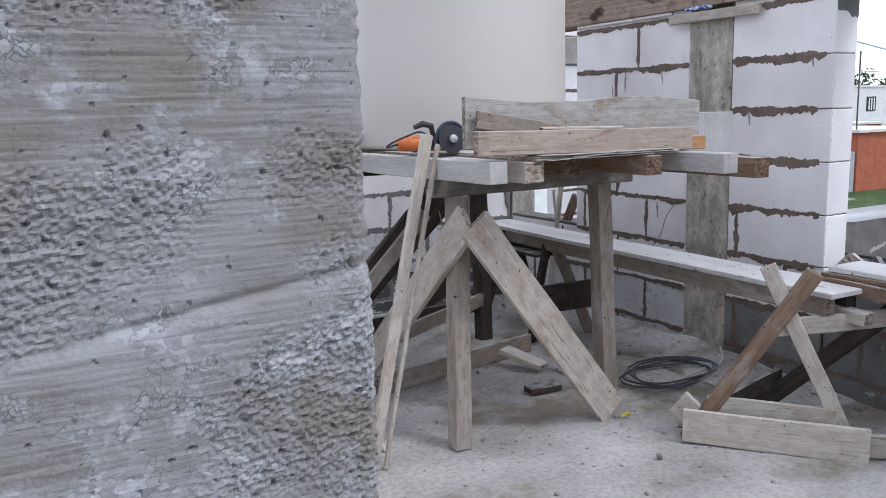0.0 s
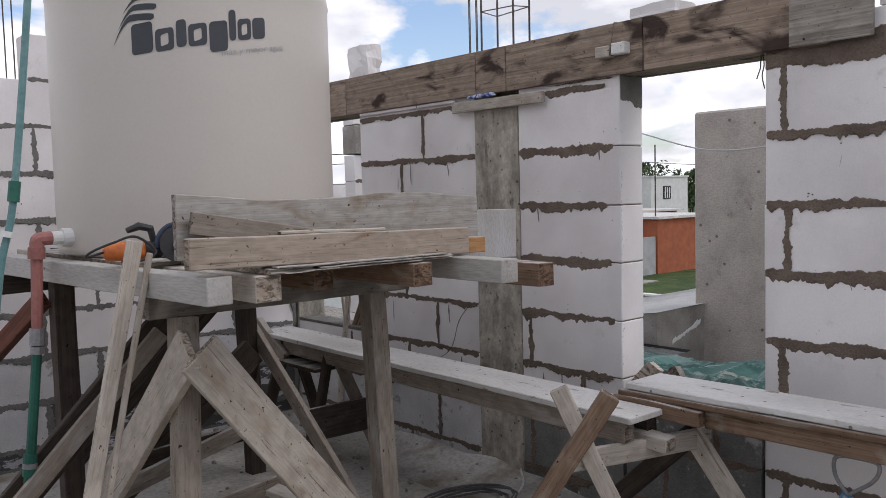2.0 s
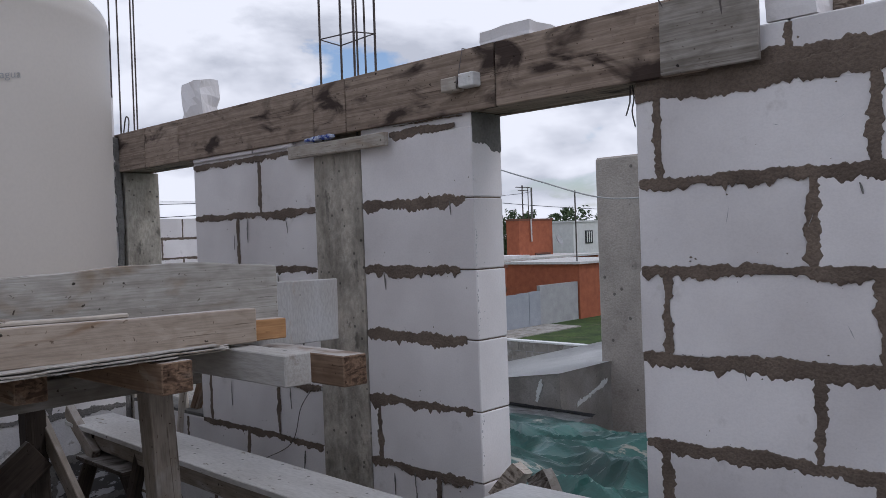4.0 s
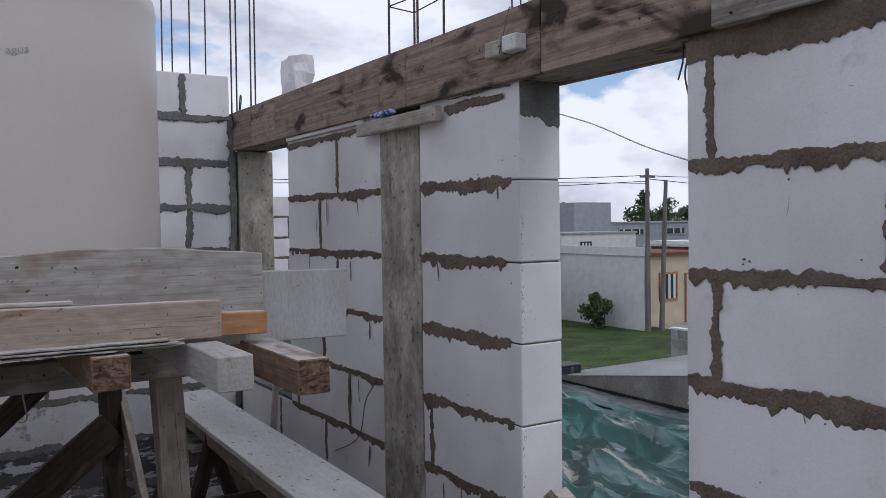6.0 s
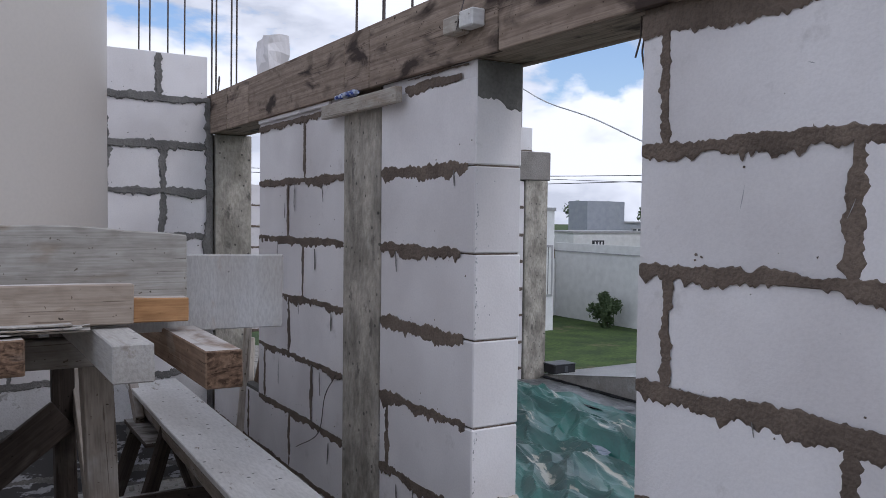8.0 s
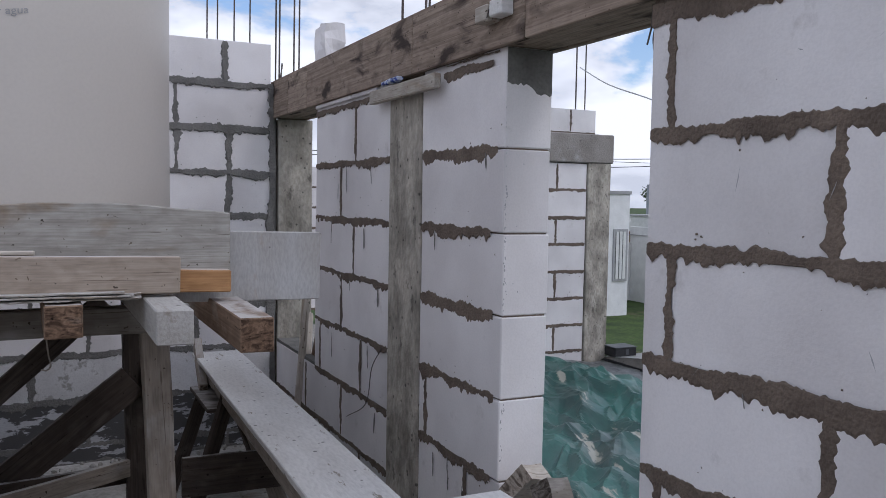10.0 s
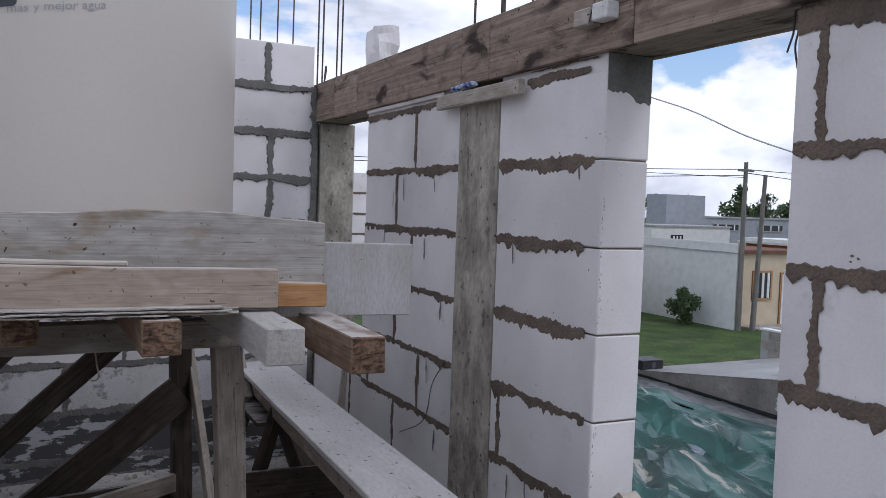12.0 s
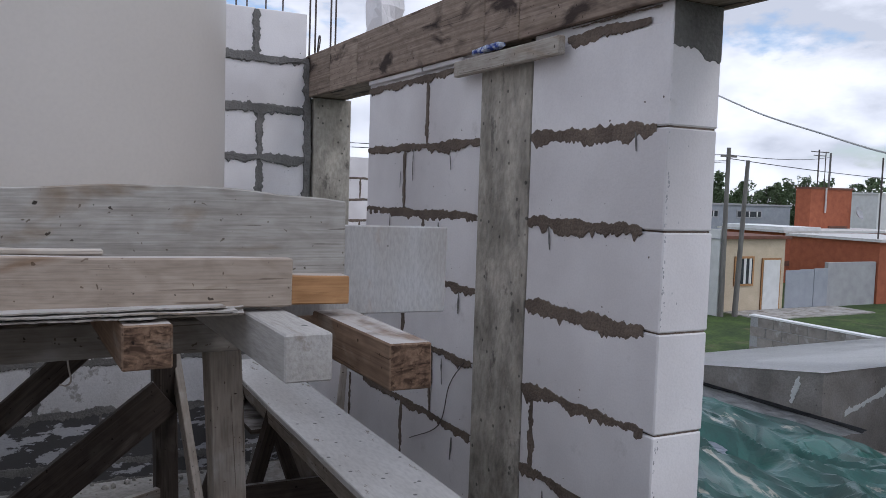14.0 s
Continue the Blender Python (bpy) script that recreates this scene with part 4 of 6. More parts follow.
# sagging dark wire over the far wall section
tw = thing("tie_wire", "thin tie wire hanging against the block wall", "wire")
part("strand", tube_bm(curve_pts([(WX - 0.006, 3.62, 0.90), (WX - 0.02, 3.70, 0.80), (WX - 0.008, 3.80, 0.62), (WX - 0.01, 4.05, 0.50)], 6), 0.002, 5), M_STEEL, tw)

# rough column beside the start of the walk
def rough_column():
    def relief(x, z):
        zone = noise.noise(Vector((x * 7, z * 11, 4.0))) + 0.35 * noise.noise(Vector((x * 22, z * 30, 9.0)))
        lines = 0.0003 * noise.noise(Vector((x * 9, z * 330, 1.0))) + 0.0003 * noise.noise(Vector((x * 40, z * 520, 1.0)))
        d = noise.voronoi(Vector((x * 250, z * 290, 2.0)))[0]
        rough = min(1.0, max(0.0, (zone + 0.16) * 2.4))
        crumbs = rough * (0.0028 * (0.5 - d[0]) + 0.0020 * noise.noise(Vector((x * 400, z * 440, 7.0))))
        pit = noise.noise(Vector((x * 190, z * 230, 11.0)))
        deep = -0.010 * max(0.0, pit - (0.55 - 0.25 * rough))
        edge_z = 1.372 + 0.14 * (x - 0.05)
        ledge = 0.004 / (1 + math.exp((z - edge_z) * 300)) * min(1.0, max(0.0, (x + 0.05) / 0.12))
        groove = -0.003 * math.exp(-((z - edge_z - 0.004) / 0.003) ** 2) * min(1.0, max(0.0, (x + 0.02) / 0.08))
        return lines + crumbs + deep + ledge + groove
    x0, x1, z0, z1 = -0.08, 0.19, 1.20, 1.66
    nx, nz = 250, 420
    verts, faces = [], []
    for i in range(nx + 1):
        x = x0 + (x1 - x0) * i / nx
        for j in range(nz + 1):
            z = z0 + (z1 - z0) * j / nz
            d = relief(x, z)
            edge = max(0.0, 1 - (x1 - x) / 0.010)
            verts.append((x + (0.0025 * noise.noise(Vector((z * 60, 3, 1))) + 0.0022 * noise.noise(Vector((z * 190, 1, 1)))) * edge, 0.42 - d + 0.008 * edge * edge, z))
    for i in range(nx):
        for j in range(nz):
            a = i * (nz + 1) + j
            faces.append((a, a + nz + 1, a + nz + 2, a + 1))
    me = bpy.data.meshes.new("face")
    me.from_pydata(verts, [], faces)
    me.materials.append(M_CRUMB)
    col = thing("near_column", "rough porous grey concrete column with board lines", "column", kind="structure")
    f = new("face", me)
    f.parent = col
    part("core", box_bm(-0.46, 0.188, 0.431, 0.80, 0.0, 3.0, 0.004), M_CRUMB, col)
    part("side_face", box_bm(-0.46, -0.08, 0.42, 0.429, 1.20, 1.66, 0.001), M_CRUMB, col)
    part("lower_face", box_bm(-0.46, 0.188, 0.42, 0.429, 0.0, 1.20, 0.001), M_CRUMB, col)
    part("upper_face", box_bm(-0.46, 0.188, 0.42, 0.429, 1.66, 3.0, 0.001), M_CRUMB, col)


rough_column()

# ---- tank on its stand ----
TX, TY, TR, TZ = 2.245, 3.84, 0.587, 1.292
tank = thing("water_tank", "large beige plastic water tank with dark print on a timber stand", "tank", at=(TX, TY, TZ))


def lathe_bm(profile, sides=72):
    bm = bmesh.new()
    rings = [[bm.verts.new((r * math.cos(2 * math.pi * k / sides), r * math.sin(2 * math.pi * k / sides), z)) for k in range(sides)] for r, z in profile]
    for a, b in zip(rings, rings[1:]):
        for k in range(sides):
            bm.faces.new((a[k], a[(k + 1) % sides], b[(k + 1) % sides], b[k]))
    bm.faces.new(rings[0][::-1])
    bm.faces.new(rings[-1])
    return bm


prof = [(TR - 0.03, 0.0), (TR - 0.006, 0.012), (TR, 0.035), (TR, 0.3), (TR - 0.001, 0.6), (TR, 0.9), (TR, 1.03), (TR + 0.004, 1.045), (TR - 0.001, 1.06)]
prof += [(TR - 0.11 * (1 - math.cos(radians(a))), 1.06 + 0.10 * math.sin(radians(a))) for a in range(8, 80, 8)] + [(0.34, 1.245), (0.31, 1.26)]
part("shell", lathe_bm(prof), M_TANK, tank, smooth=True)
part("lid", lathe_bm([(0.30, 1.261), (0.305, 1.31), (0.27, 1.34), (0.02, 1.36)]), M_TANK, tank)


def wrap(bm, lift=0.0015):
    """Bends a flat print, x in degrees round the tank and y in metres up, on to the shell."""
    for v in bm.verts:
        a, z = radians(v.co.x), v.co.y
        v.co = Vector(((TR + lift) * math.sin(a), -(TR + lift) * math.cos(a), z))
    return bm


def rounded(bm, x0, x1, y0, y1, slant=0.0017, round_x=1.2, round_y=0.016, hole=False):
    """A plain rounded mark; the print climbs by slant metres a degree."""
    pts = []
    for cx, cy, a0 in ((x1 - round_x, y1 - round_y, 0), (x0 + round_x, y1 - round_y, 90), (x0 + round_x, y0 + round_y, 180), (x1 - round_x, y0 + round_y, 270)):
        for k in range(5):
            a = radians(a0 + k * 22.5)
            pts.append((cx + round_x * math.cos(a), cy + round_y * math.sin(a)))
    vs = [bm.verts.new((x, y + slant * (x + 47), 0)) for x, y in pts]
    if not hole:
        bm.faces.new(vs)
        return
    mx, my = (x0 + x1) / 2, (y0 + y1) / 2
    ins = [bm.verts.new((mx + (x - mx) * 0.42, my + (y - my) * 0.5 + slant * (x + 47), 0)) for x, y in pts]
    n = len(vs)
    for k in range(n):
        bm.faces.new((vs[k], vs[(k + 1) % n], ins[(k + 1) % n], ins[k]))


B0 = 2.043 - TZ
mark = bmesh.new()
for x0, x1, lo, hi, hole in ((-47, -39.2, 0, 0.112, False), (-38.4, -31.8, -0.004, 0.078, True), (-31, -27.4, 0, 0.10, False), (-26.8, -20.2, -0.004, 0.078, True),
                             (-19.4, -12.8, -0.035, 0.078, False), (-12.2, -9.6, 0, 0.115, False), (-9.0, -3.8, -0.002, 0.078, True), (-3.2, 2.0, -0.002, 0.078, False)):
    rounded(mark, x0, x1, B0 + lo, B0 + hi, hole=hole, round_x=min(1.2, (x1 - x0) * 0.4))
part("printed_mark", wrap(mark), M_LOGO, tank, "worn dark print in plain shapes")
arcs = bmesh.new()
for k in range(4):
    top, wd, x_l, x_r = B0 + 0.135 + 0.036 * k, 0.022 - 0.002 * k, -54 + 2.2 * k, -38.5 + 1.0 * k
    prev = None
    n = 14
    for i in range(n + 1):
        u = i / n
        x = x_l + (x_r - x_l) * u
        y = top + 0.018 * math.sin(u * 2.0) - (0.13 - 0.03 * k) * max(0, 0.45 - u) ** 1.5 * 2.4
        half = wd * min(1.0, u * 2.2) * (0.6 if u > 0.93 else 1)
        pair = (arcs.verts.new((x, y, 0)), arcs.verts.new((x, y - half - 0.002, 0)))
        if prev:
            arcs.faces.new((prev[0], pair[0], pair[1], prev[1]))
        prev = pair
part("printed_arcs", wrap(arcs), M_LOGO, tank, "dark curved print")
font = bpy.data.curves.new("words", "FONT")
font.body, font.size = "m\u00e1s y mejor agua", 0.034
tmp = bpy.data.objects.new("words", font)
scene.collection.objects.link(tmp)
bpy.context.view_layer.update()
words = bpy.data.meshes.new_from_object(tmp.evaluated_get(bpy.context.evaluated_depsgraph_get()))
bpy.data.objects.remove(tmp)
wbm = bmesh.new()
wbm.from_mesh(words)
bmesh.ops.subdivide_edges(wbm, edges=[e for e in wbm.edges if e.calc_length() > 0.012], cuts=2)
w_ = max(v.co.x for v in wbm.verts)
for v in wbm.verts:
    x = -15.5 + v.co.x / w_ * 25.5
    v.co = Vector((x, B0 - 0.052 + v.co.y + 0.0017 * (x + 47), 0))
part("printed_words", wrap(wbm), M_LOGO2, tank, "small grey printed words")
# outlet fitting
part("outlet", tube_bm([(-0.575, -0.07, 0.08), (-0.615, -0.072, 0.08), (-0.616, -0.072, 0.08), (-0.655, -0.075, 0.08)], [0.036, 0.036, 0.026, 0.026], 12), M_WHITE, tank, "white plastic outlet fitting", smooth=False)

stand = thing("tank_stand", "improvised timber stand of beams, posts and nailed braces", "stand")
for x, x2, y0, z, w, h, m in ((1.715, 1.56, 2.61, 1.235, 0.085, 0.085, M_BEAM), (1.86, 1.80, 2.58, 1.232, 0.09, 0.08, M_WOODP), (2.00, 1.96, 2.98, 1.23, 0.09, 0.08, M_WOODD), (2.137, 2.12, 2.70, 1.234, 0.08, 0.078, M_WOODO2),
                           (2.42, 2.38, 2.52, 1.232, 0.085, 0.08, M_WOODO2), (2.65, 2.62, 2.33, 1.236, 0.082, 0.08, M_BEAM), (2.836, 2.84, 2.33, 1.207, 0.082, 0.085, M_WOODO2)):
    timber("beam", (x, y0, z), (x2, 4.93, z + 0.006), w, h, m, stand)
timber("crossbeam", (1.68, 3.10, 1.148), (2.80, 3.10, 1.148), 0.07, 0.082, M_WOODG, stand)
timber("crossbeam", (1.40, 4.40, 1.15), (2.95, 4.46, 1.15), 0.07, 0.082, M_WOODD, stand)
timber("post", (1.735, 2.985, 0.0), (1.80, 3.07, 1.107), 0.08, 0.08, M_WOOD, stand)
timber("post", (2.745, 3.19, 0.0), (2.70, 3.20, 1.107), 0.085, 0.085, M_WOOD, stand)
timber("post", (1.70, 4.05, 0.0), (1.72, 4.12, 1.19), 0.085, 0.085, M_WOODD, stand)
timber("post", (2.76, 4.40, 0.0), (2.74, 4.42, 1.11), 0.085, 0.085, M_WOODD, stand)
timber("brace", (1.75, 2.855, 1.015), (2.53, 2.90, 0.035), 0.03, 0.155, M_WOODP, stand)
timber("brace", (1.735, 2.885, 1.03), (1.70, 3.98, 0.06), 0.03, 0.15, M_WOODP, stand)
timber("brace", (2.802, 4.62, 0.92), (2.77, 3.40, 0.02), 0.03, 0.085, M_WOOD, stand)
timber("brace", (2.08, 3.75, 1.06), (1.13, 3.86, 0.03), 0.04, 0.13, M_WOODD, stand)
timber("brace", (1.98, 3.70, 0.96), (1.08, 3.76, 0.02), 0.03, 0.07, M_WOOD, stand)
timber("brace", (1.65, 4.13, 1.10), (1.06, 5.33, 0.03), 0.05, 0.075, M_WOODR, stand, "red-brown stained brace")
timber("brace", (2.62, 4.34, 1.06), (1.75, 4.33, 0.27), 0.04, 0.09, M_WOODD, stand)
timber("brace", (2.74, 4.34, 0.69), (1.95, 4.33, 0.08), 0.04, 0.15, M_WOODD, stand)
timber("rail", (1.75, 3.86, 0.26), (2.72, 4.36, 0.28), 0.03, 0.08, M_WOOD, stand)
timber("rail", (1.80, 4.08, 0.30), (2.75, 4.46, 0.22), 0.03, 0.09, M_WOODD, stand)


# ragged deck sheet on the beams
def deck_sheet():
    bm = bmesh.new()
    rows = []
    for i in range(60):
        x = 1.86 + i * (2.60 - 1.86) / 59
        y = 2.565 + 0.018 * noise.noise(Vector((x * 14, 2, 3))) + 0.012 * noise.noise(Vector((x * 50, 5, 3)))
        rows.append([bm.verts.new(p) for p in ((x, y + 0.006 * noise.noise(Vector((x * 40, 9, 0))), 1.275), (x, y - 0.004, 1.279), (x, y + 0.010, 1.284), (x, y - 0.002 + 0.004 * noise.noise(Vector((x * 70, 0, 0))), 1.291 + 0.003 * noise.noise(Vector((x * 20, 0, 0)))), (x, 3.2, 1.291), (x, 3.2, 1.275))])
    for a, b in zip(rows, rows[1:]):
        for k in range(6):
            bm.faces.new((a[k], a[(k + 1) % 6], b[(k + 1) % 6], b[k]))
    bm.faces.new(rows[0][::-1])
    bm.faces.new(rows[-1])
    bmesh.ops.recalc_face_normals(bm, faces=bm.faces[:])
    for k, (dy, z, x0, x1) in enumerate(((-0.012, 1.294, 1.88, 2.56), (-0.022, 1.287, 2.02, 2.58), (-0.016, 1.279, 1.90, 2.44))):
        ply, rows = bmesh.new(), []
        for i in range(70):
            x = x0 + (x1 - x0) * i / 69
            y = 2.562 + dy + 0.016 * noise.noise(Vector((x * 11, k * 4.0, 1.0))) + 0.010 * noise.noise(Vector((x * 60, k * 7.0, 2.0)))
            lift = 0.004 * noise.noise(Vector((x * 7, k * 3.0, 5.0)))
            rows.append([ply.verts.new(p) for p in ((x, y, z + lift - 0.0015), (x, y, z + lift + 0.0015), (x, 2.66, z + 0.0015), (x, 2.66, z - 0.0015))])
        for a, b in zip(rows, rows[1:]):
            for q in range(4):
                ply.faces.new((a[q], a[(q + 1) % 4], b[(q + 1) % 4], b[q]))
        bmesh.ops.recalc_face_normals(ply, faces=ply.faces[:])
        part("splintered_ply", ply, M_BOARDG, stand)
    part("rear_sheet", box_bm(1.7, 2.7, 3.205, 4.5, 1.277, 1.290), M_WOOD, stand)
    part("deck_sheet", bm, M_WOODP, stand, "splintered pale deck sheet")


deck_sheet()


def board(name, label, a, b, w, h, m, category="board", **k):
    return tagged(timber(name, a, b, w, h, m, **k), label, category)


# wide board with a waney top edge
def waney_board():
    bm = wood_bm(1.205, 0.03, 0.17, 2, 0.003, 0.003, 24)
    for v in bm.verts:
        if v.co.z > 0:
            v.co.z += 0.012 * math.sin(v.co.x * 6.5 + 2.2) + 0.006 * noise.noise(Vector((v.co.x * 9, 1, 1))) + 0.02 * (1 - v.co.x / 1.2)
    ob = tagged(part("timber_board", bm, M_BOARDG), "weathered wide board with a wavy edge, on edge on the stand", "board")
    ob.matrix_world = Matrix.Translation((1.64, 2.735, 1.412)) @ Matrix.Rotation(radians(-1.6), 4, "Z")


waney_board()
board("timber_board", "weathered narrow board standing on edge on the stand", (1.625, 2.625, 1.348), (2.697, 2.600, 1.332), 0.04, 0.094, M_BOARDB)
board("timber_board", "grey board lying aslant between two others", (1.67, 2.69, 1.44), (2.14, 2.675, 1.36), 0.02, 0.07, M_WOOD)
board("timber_batten", "fresh orange batten lying on the stand", (1.95, 2.67, 1.314), (2.838, 2.665, 1.308), 0.05, 0.06, M_WOODO, "batten")
board("plywood_offcut", "pale plywood offcut leaning behind the boards", (2.70, 2.752, 1.34), (3.12, 2.75, 1.335), 0.015, 0.20, M_PLY, "plywood", wobble=0.001)
board("timber_strip", "thin pale strip lying on the narrow board", (1.95, 2.66, 1.395), (2.36, 2.655, 1.388), 0.025, 0.012, M_WOODP, "strip")
board("wooden_stake", "long pale stake leaning against the stand", (1.315, 3.0, 0.0), (1.622, 3.0, 1.38), 0.045, 0.03, M_WOODP, "stake")
board("wooden_stake", "thin split stake leaning against the stand", (1.36, 2.97, 0.0), (1.66, 2.98, 1.34), 0.018, 0.018, M_WOODP, "stake")

# ---- angle grinder ----
def lathe_x(profile, sides=20):
    bm = lathe_bm(profile, sides)
    bmesh.ops.rotate(bm, verts=bm.verts, matrix=Matrix.Rotation(radians(90), 3, "Y"))
    return bm


grinder = thing("angle_grinder", "orange and black angle grinder with its cable, lying on the stand", "angle grinder", at=(1.70, 3.22, 1.335))
grinder.rotation_euler = (0, 0, radians(-6))
part("body", lathe_x([(0.018, -0.10), (0.030, -0.09), (0.034, -0.03), (0.032, 0.03), (0.028, 0.035)]), M_ORANGE, grinder, "orange plastic housing", smooth=True)
part("head", lathe_x([(0.028, 0.036), (0.03, 0.05), (0.03, 0.09), (0.02, 0.10)]), M_BLACK, grinder, "black gear head")
g = lathe_bm([(0.02, 0.0), (0.062, 0.0), (0.064, 0.012), (0.02, 0.014)], 28)
bmesh.ops.rotate(g, verts=g.verts, matrix=Matrix.Rotation(radians(78), 3, "X"))
bmesh.ops.translate(g, verts=g.verts, vec=(0.14, -0.035, 0.015))
part("disc", g, M_BLACK, grinder, "dark cutting disc")
g = lathe_bm([(0.006, 0.0), (0.02, 0.0), (0.018, 0.012), (0.006, 0.014)], 14)
bmesh.ops.rotate(g, verts=g.verts, matrix=Matrix.Rotation(radians(78), 3, "X"))
bmesh.ops.translate(g, verts=g.verts, vec=(0.14, -0.055, 0.016))
part("disc_nut", g, M_METAL, grinder)
part("guard", tube_bm([(0.10 + 0.068 * math.cos(radians(a)) + 0.04, -0.03, 0.02 + 0.068 * math.sin(radians(a))) for a in range(-20, 200, 15)], 0.008, 6), M_BLUED, grinder, "dark blue guard")
part("side_handle", tube_bm([(0.07, 0, 0.03), (0.06, 0.0, 0.075), (0.02, 0.0, 0.085), (-0.02, 0.0, 0.07)], [0.012, 0.014, 0.014, 0.01], 8), M_BLACK, grinder)
part("cable", tube_bm(curve_pts([(-0.10, 0, 0), (-0.16, -0.03, -0.01), (-0.15, -0.07, 0.01), (-0.08, -0.06, 0.035), (0.0, -0.03, 0.05), (0.06, -0.05, 0.0), (0.02, -0.07, -0.028), (-0.06, -0.07, -0.03)], 8), 0.0045, 6), M_BLACK, grinder)

# rag on the batten
rag = bmesh.new()
for k in range(7):
    pts = curve_pts([(3.635 + 0.012 * noise.noise(Vector((k * 3.1, i * 2.2, 1))), 3.37 + 0.032 * i + 0.012 * noise.noise(Vector((k * 5.1, i * 3.3, 2))), 2.004 + 0.014 * noise.noise(Vector((k, i * 4.4, 3)))) for i in range(7)], 4)
    t = tube_bm(pts, 0.007, 6)
    me_ = bpy.data.meshes.new("t"); t.to_mesh(me_); t.free(); rag.from_mesh(me_); bpy.data.meshes.remove(me_)
tagged(part("rope_bundle", rag, M_RAG), "small blue and white cord bundle on the batten", "cord")

# ---- pipes at the tank ----
pipes = thing("water_pipe", "red-brown and green outlet pipe running down to the floor", "pipe")
PY = 3.76
part("elbow", tube_bm(curve_pts([(1.60, PY + 0.01, 1.372), (1.565, PY, 1.372), (1.538, PY, 1.366), (1.534, PY, 1.33)], 5), 0.026, 10), M_PIPER, pipes, "red-brown elbow")
part("collar", tube_bm([(1.534, PY, 1.34), (1.531, PY, 1.295)], 0.032, 12), M_PIPER, pipes)
part("upper_pipe", tube_bm([(1.533, PY, 1.33), (1.519, PY, 1.01)], 0.022, 10), M_PIPER, pipes, "red-brown pipe")
part("union", tube_bm([(1.521, PY, 1.03), (1.517, PY, 0.965)], 0.03, 12), M_METAL, pipes, "pale metal union")
part("union_nut", tube_bm([(1.517, PY, 0.96), (1.514, PY, 0.93)], 0.026, 8), M_METAL, pipes)
part("lower_pipe", tube_bm([(1.515, PY, 0.95), (1.465, PY, 0.50), (1.385, PY, 0.0)], 0.019, 10), M_PIPEG, pipes, "green pipe")
part("coupling", tube_bm([(1.470, PY, 0.55), (1.459, PY, 0.465)], 0.026, 12), M_PIPEG, pipes)
part("clamp", tube_bm([(1.466, PY, 0.515), (1.464, PY, 0.495)], 0.028, 12), M_METAL, pipes)
riser = thing("riser_pipe", "thin grey-green riser pipe with couplings", "pipe")
line = [(1.50, 3.45, 2.6), (1.47, 3.45, 2.22), (1.388, 3.45, 1.536), (1.331, 3.45, 1.276), (1.269, 3.45, 0.796), (1.233, 3.45, 0.406), (1.228, 3.45, 0.152), (1.25, 3.44, 0.03), (1.34, 3.30, 0.022)]
part("pipe", tube_bm(curve_pts(line, 6), 0.0125, 8), M_PIPET, riser)
part("coupling", tube_bm([(1.394, 3.45, 1.585), (1.385, 3.45, 1.515)], 0.02, 10), M_PIPEG, riser)
part("clamp", tube_bm([(1.362, 3.45, 1.415), (1.357, 3.45, 1.395)], 0.024, 10), M_WHITE, riser)
part("floor_run", tube_bm([(1.25, 3.44, 0.025), (1.36, 3.26, 0.022), (1.44, 3.13, 0.02)], 0.016, 8), M_WHITE, riser, "white pipe on the floor")

# ---- scaffold along the wall ----
board("scaffold_plank", "long dusty white plank laid along the wall on trestles", (3.225, 4.97, 0.668), (3.165, 2.12, 0.668), 0.25, 0.024, M_PLANK, "plank")
board("scaffold_beam", "dark timber beam carrying the long plank", (3.165, 4.90, 0.615), (3.085, 2.16, 0.615), 0.06, 0.08, M_WOOD, "beam")
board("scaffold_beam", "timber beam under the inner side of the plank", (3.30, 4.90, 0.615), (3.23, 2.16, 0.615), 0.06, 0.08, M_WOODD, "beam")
board("scaffold_plank", "dusty pale plank overlapping the long one", (3.385, 2.31, 0.732), (3.44, -0.7, 0.745), 0.24, 0.024, M_PLANK, "plank")
board("scaffold_beam", "brown timber beam under the near plank", (3.33, 1.98, 0.655), (3.36, -0.7, 0.67), 0.07, 0.07, M_WOODO2, "beam")
board("scaffold_plank", "second brown plank under the pale one", (3.372, 2.335, 0.705), (3.43, -0.7, 0.72), 0.245, 0.022, M_WOODO2, "plank")
board("timber_offcut", "split brown offcut wedged under the plank end", (3.262, 2.345, 0.662), (3.25, 1.965, 0.662), 0.05, 0.06, M_WOODO2, "offcut", wobble=0.012)
board("timber_offcut", "pale short beam under the trestle planks", (3.19, 2.40, 0.580), (3.20, 2.06, 0.560), 0.07, 0.055, M_WOODP, "offcut")


def trestle(label, legs, boards_):
    tr = thing("trestle", label, "trestle", group="trestles under the planks")
    for a, b, w, h, m in legs:
        timber("leg", a, b, w, h, m, tr)
    for a, b, w, h, m in boards_:
        timber("rail", a, b, w, h, m, tr)


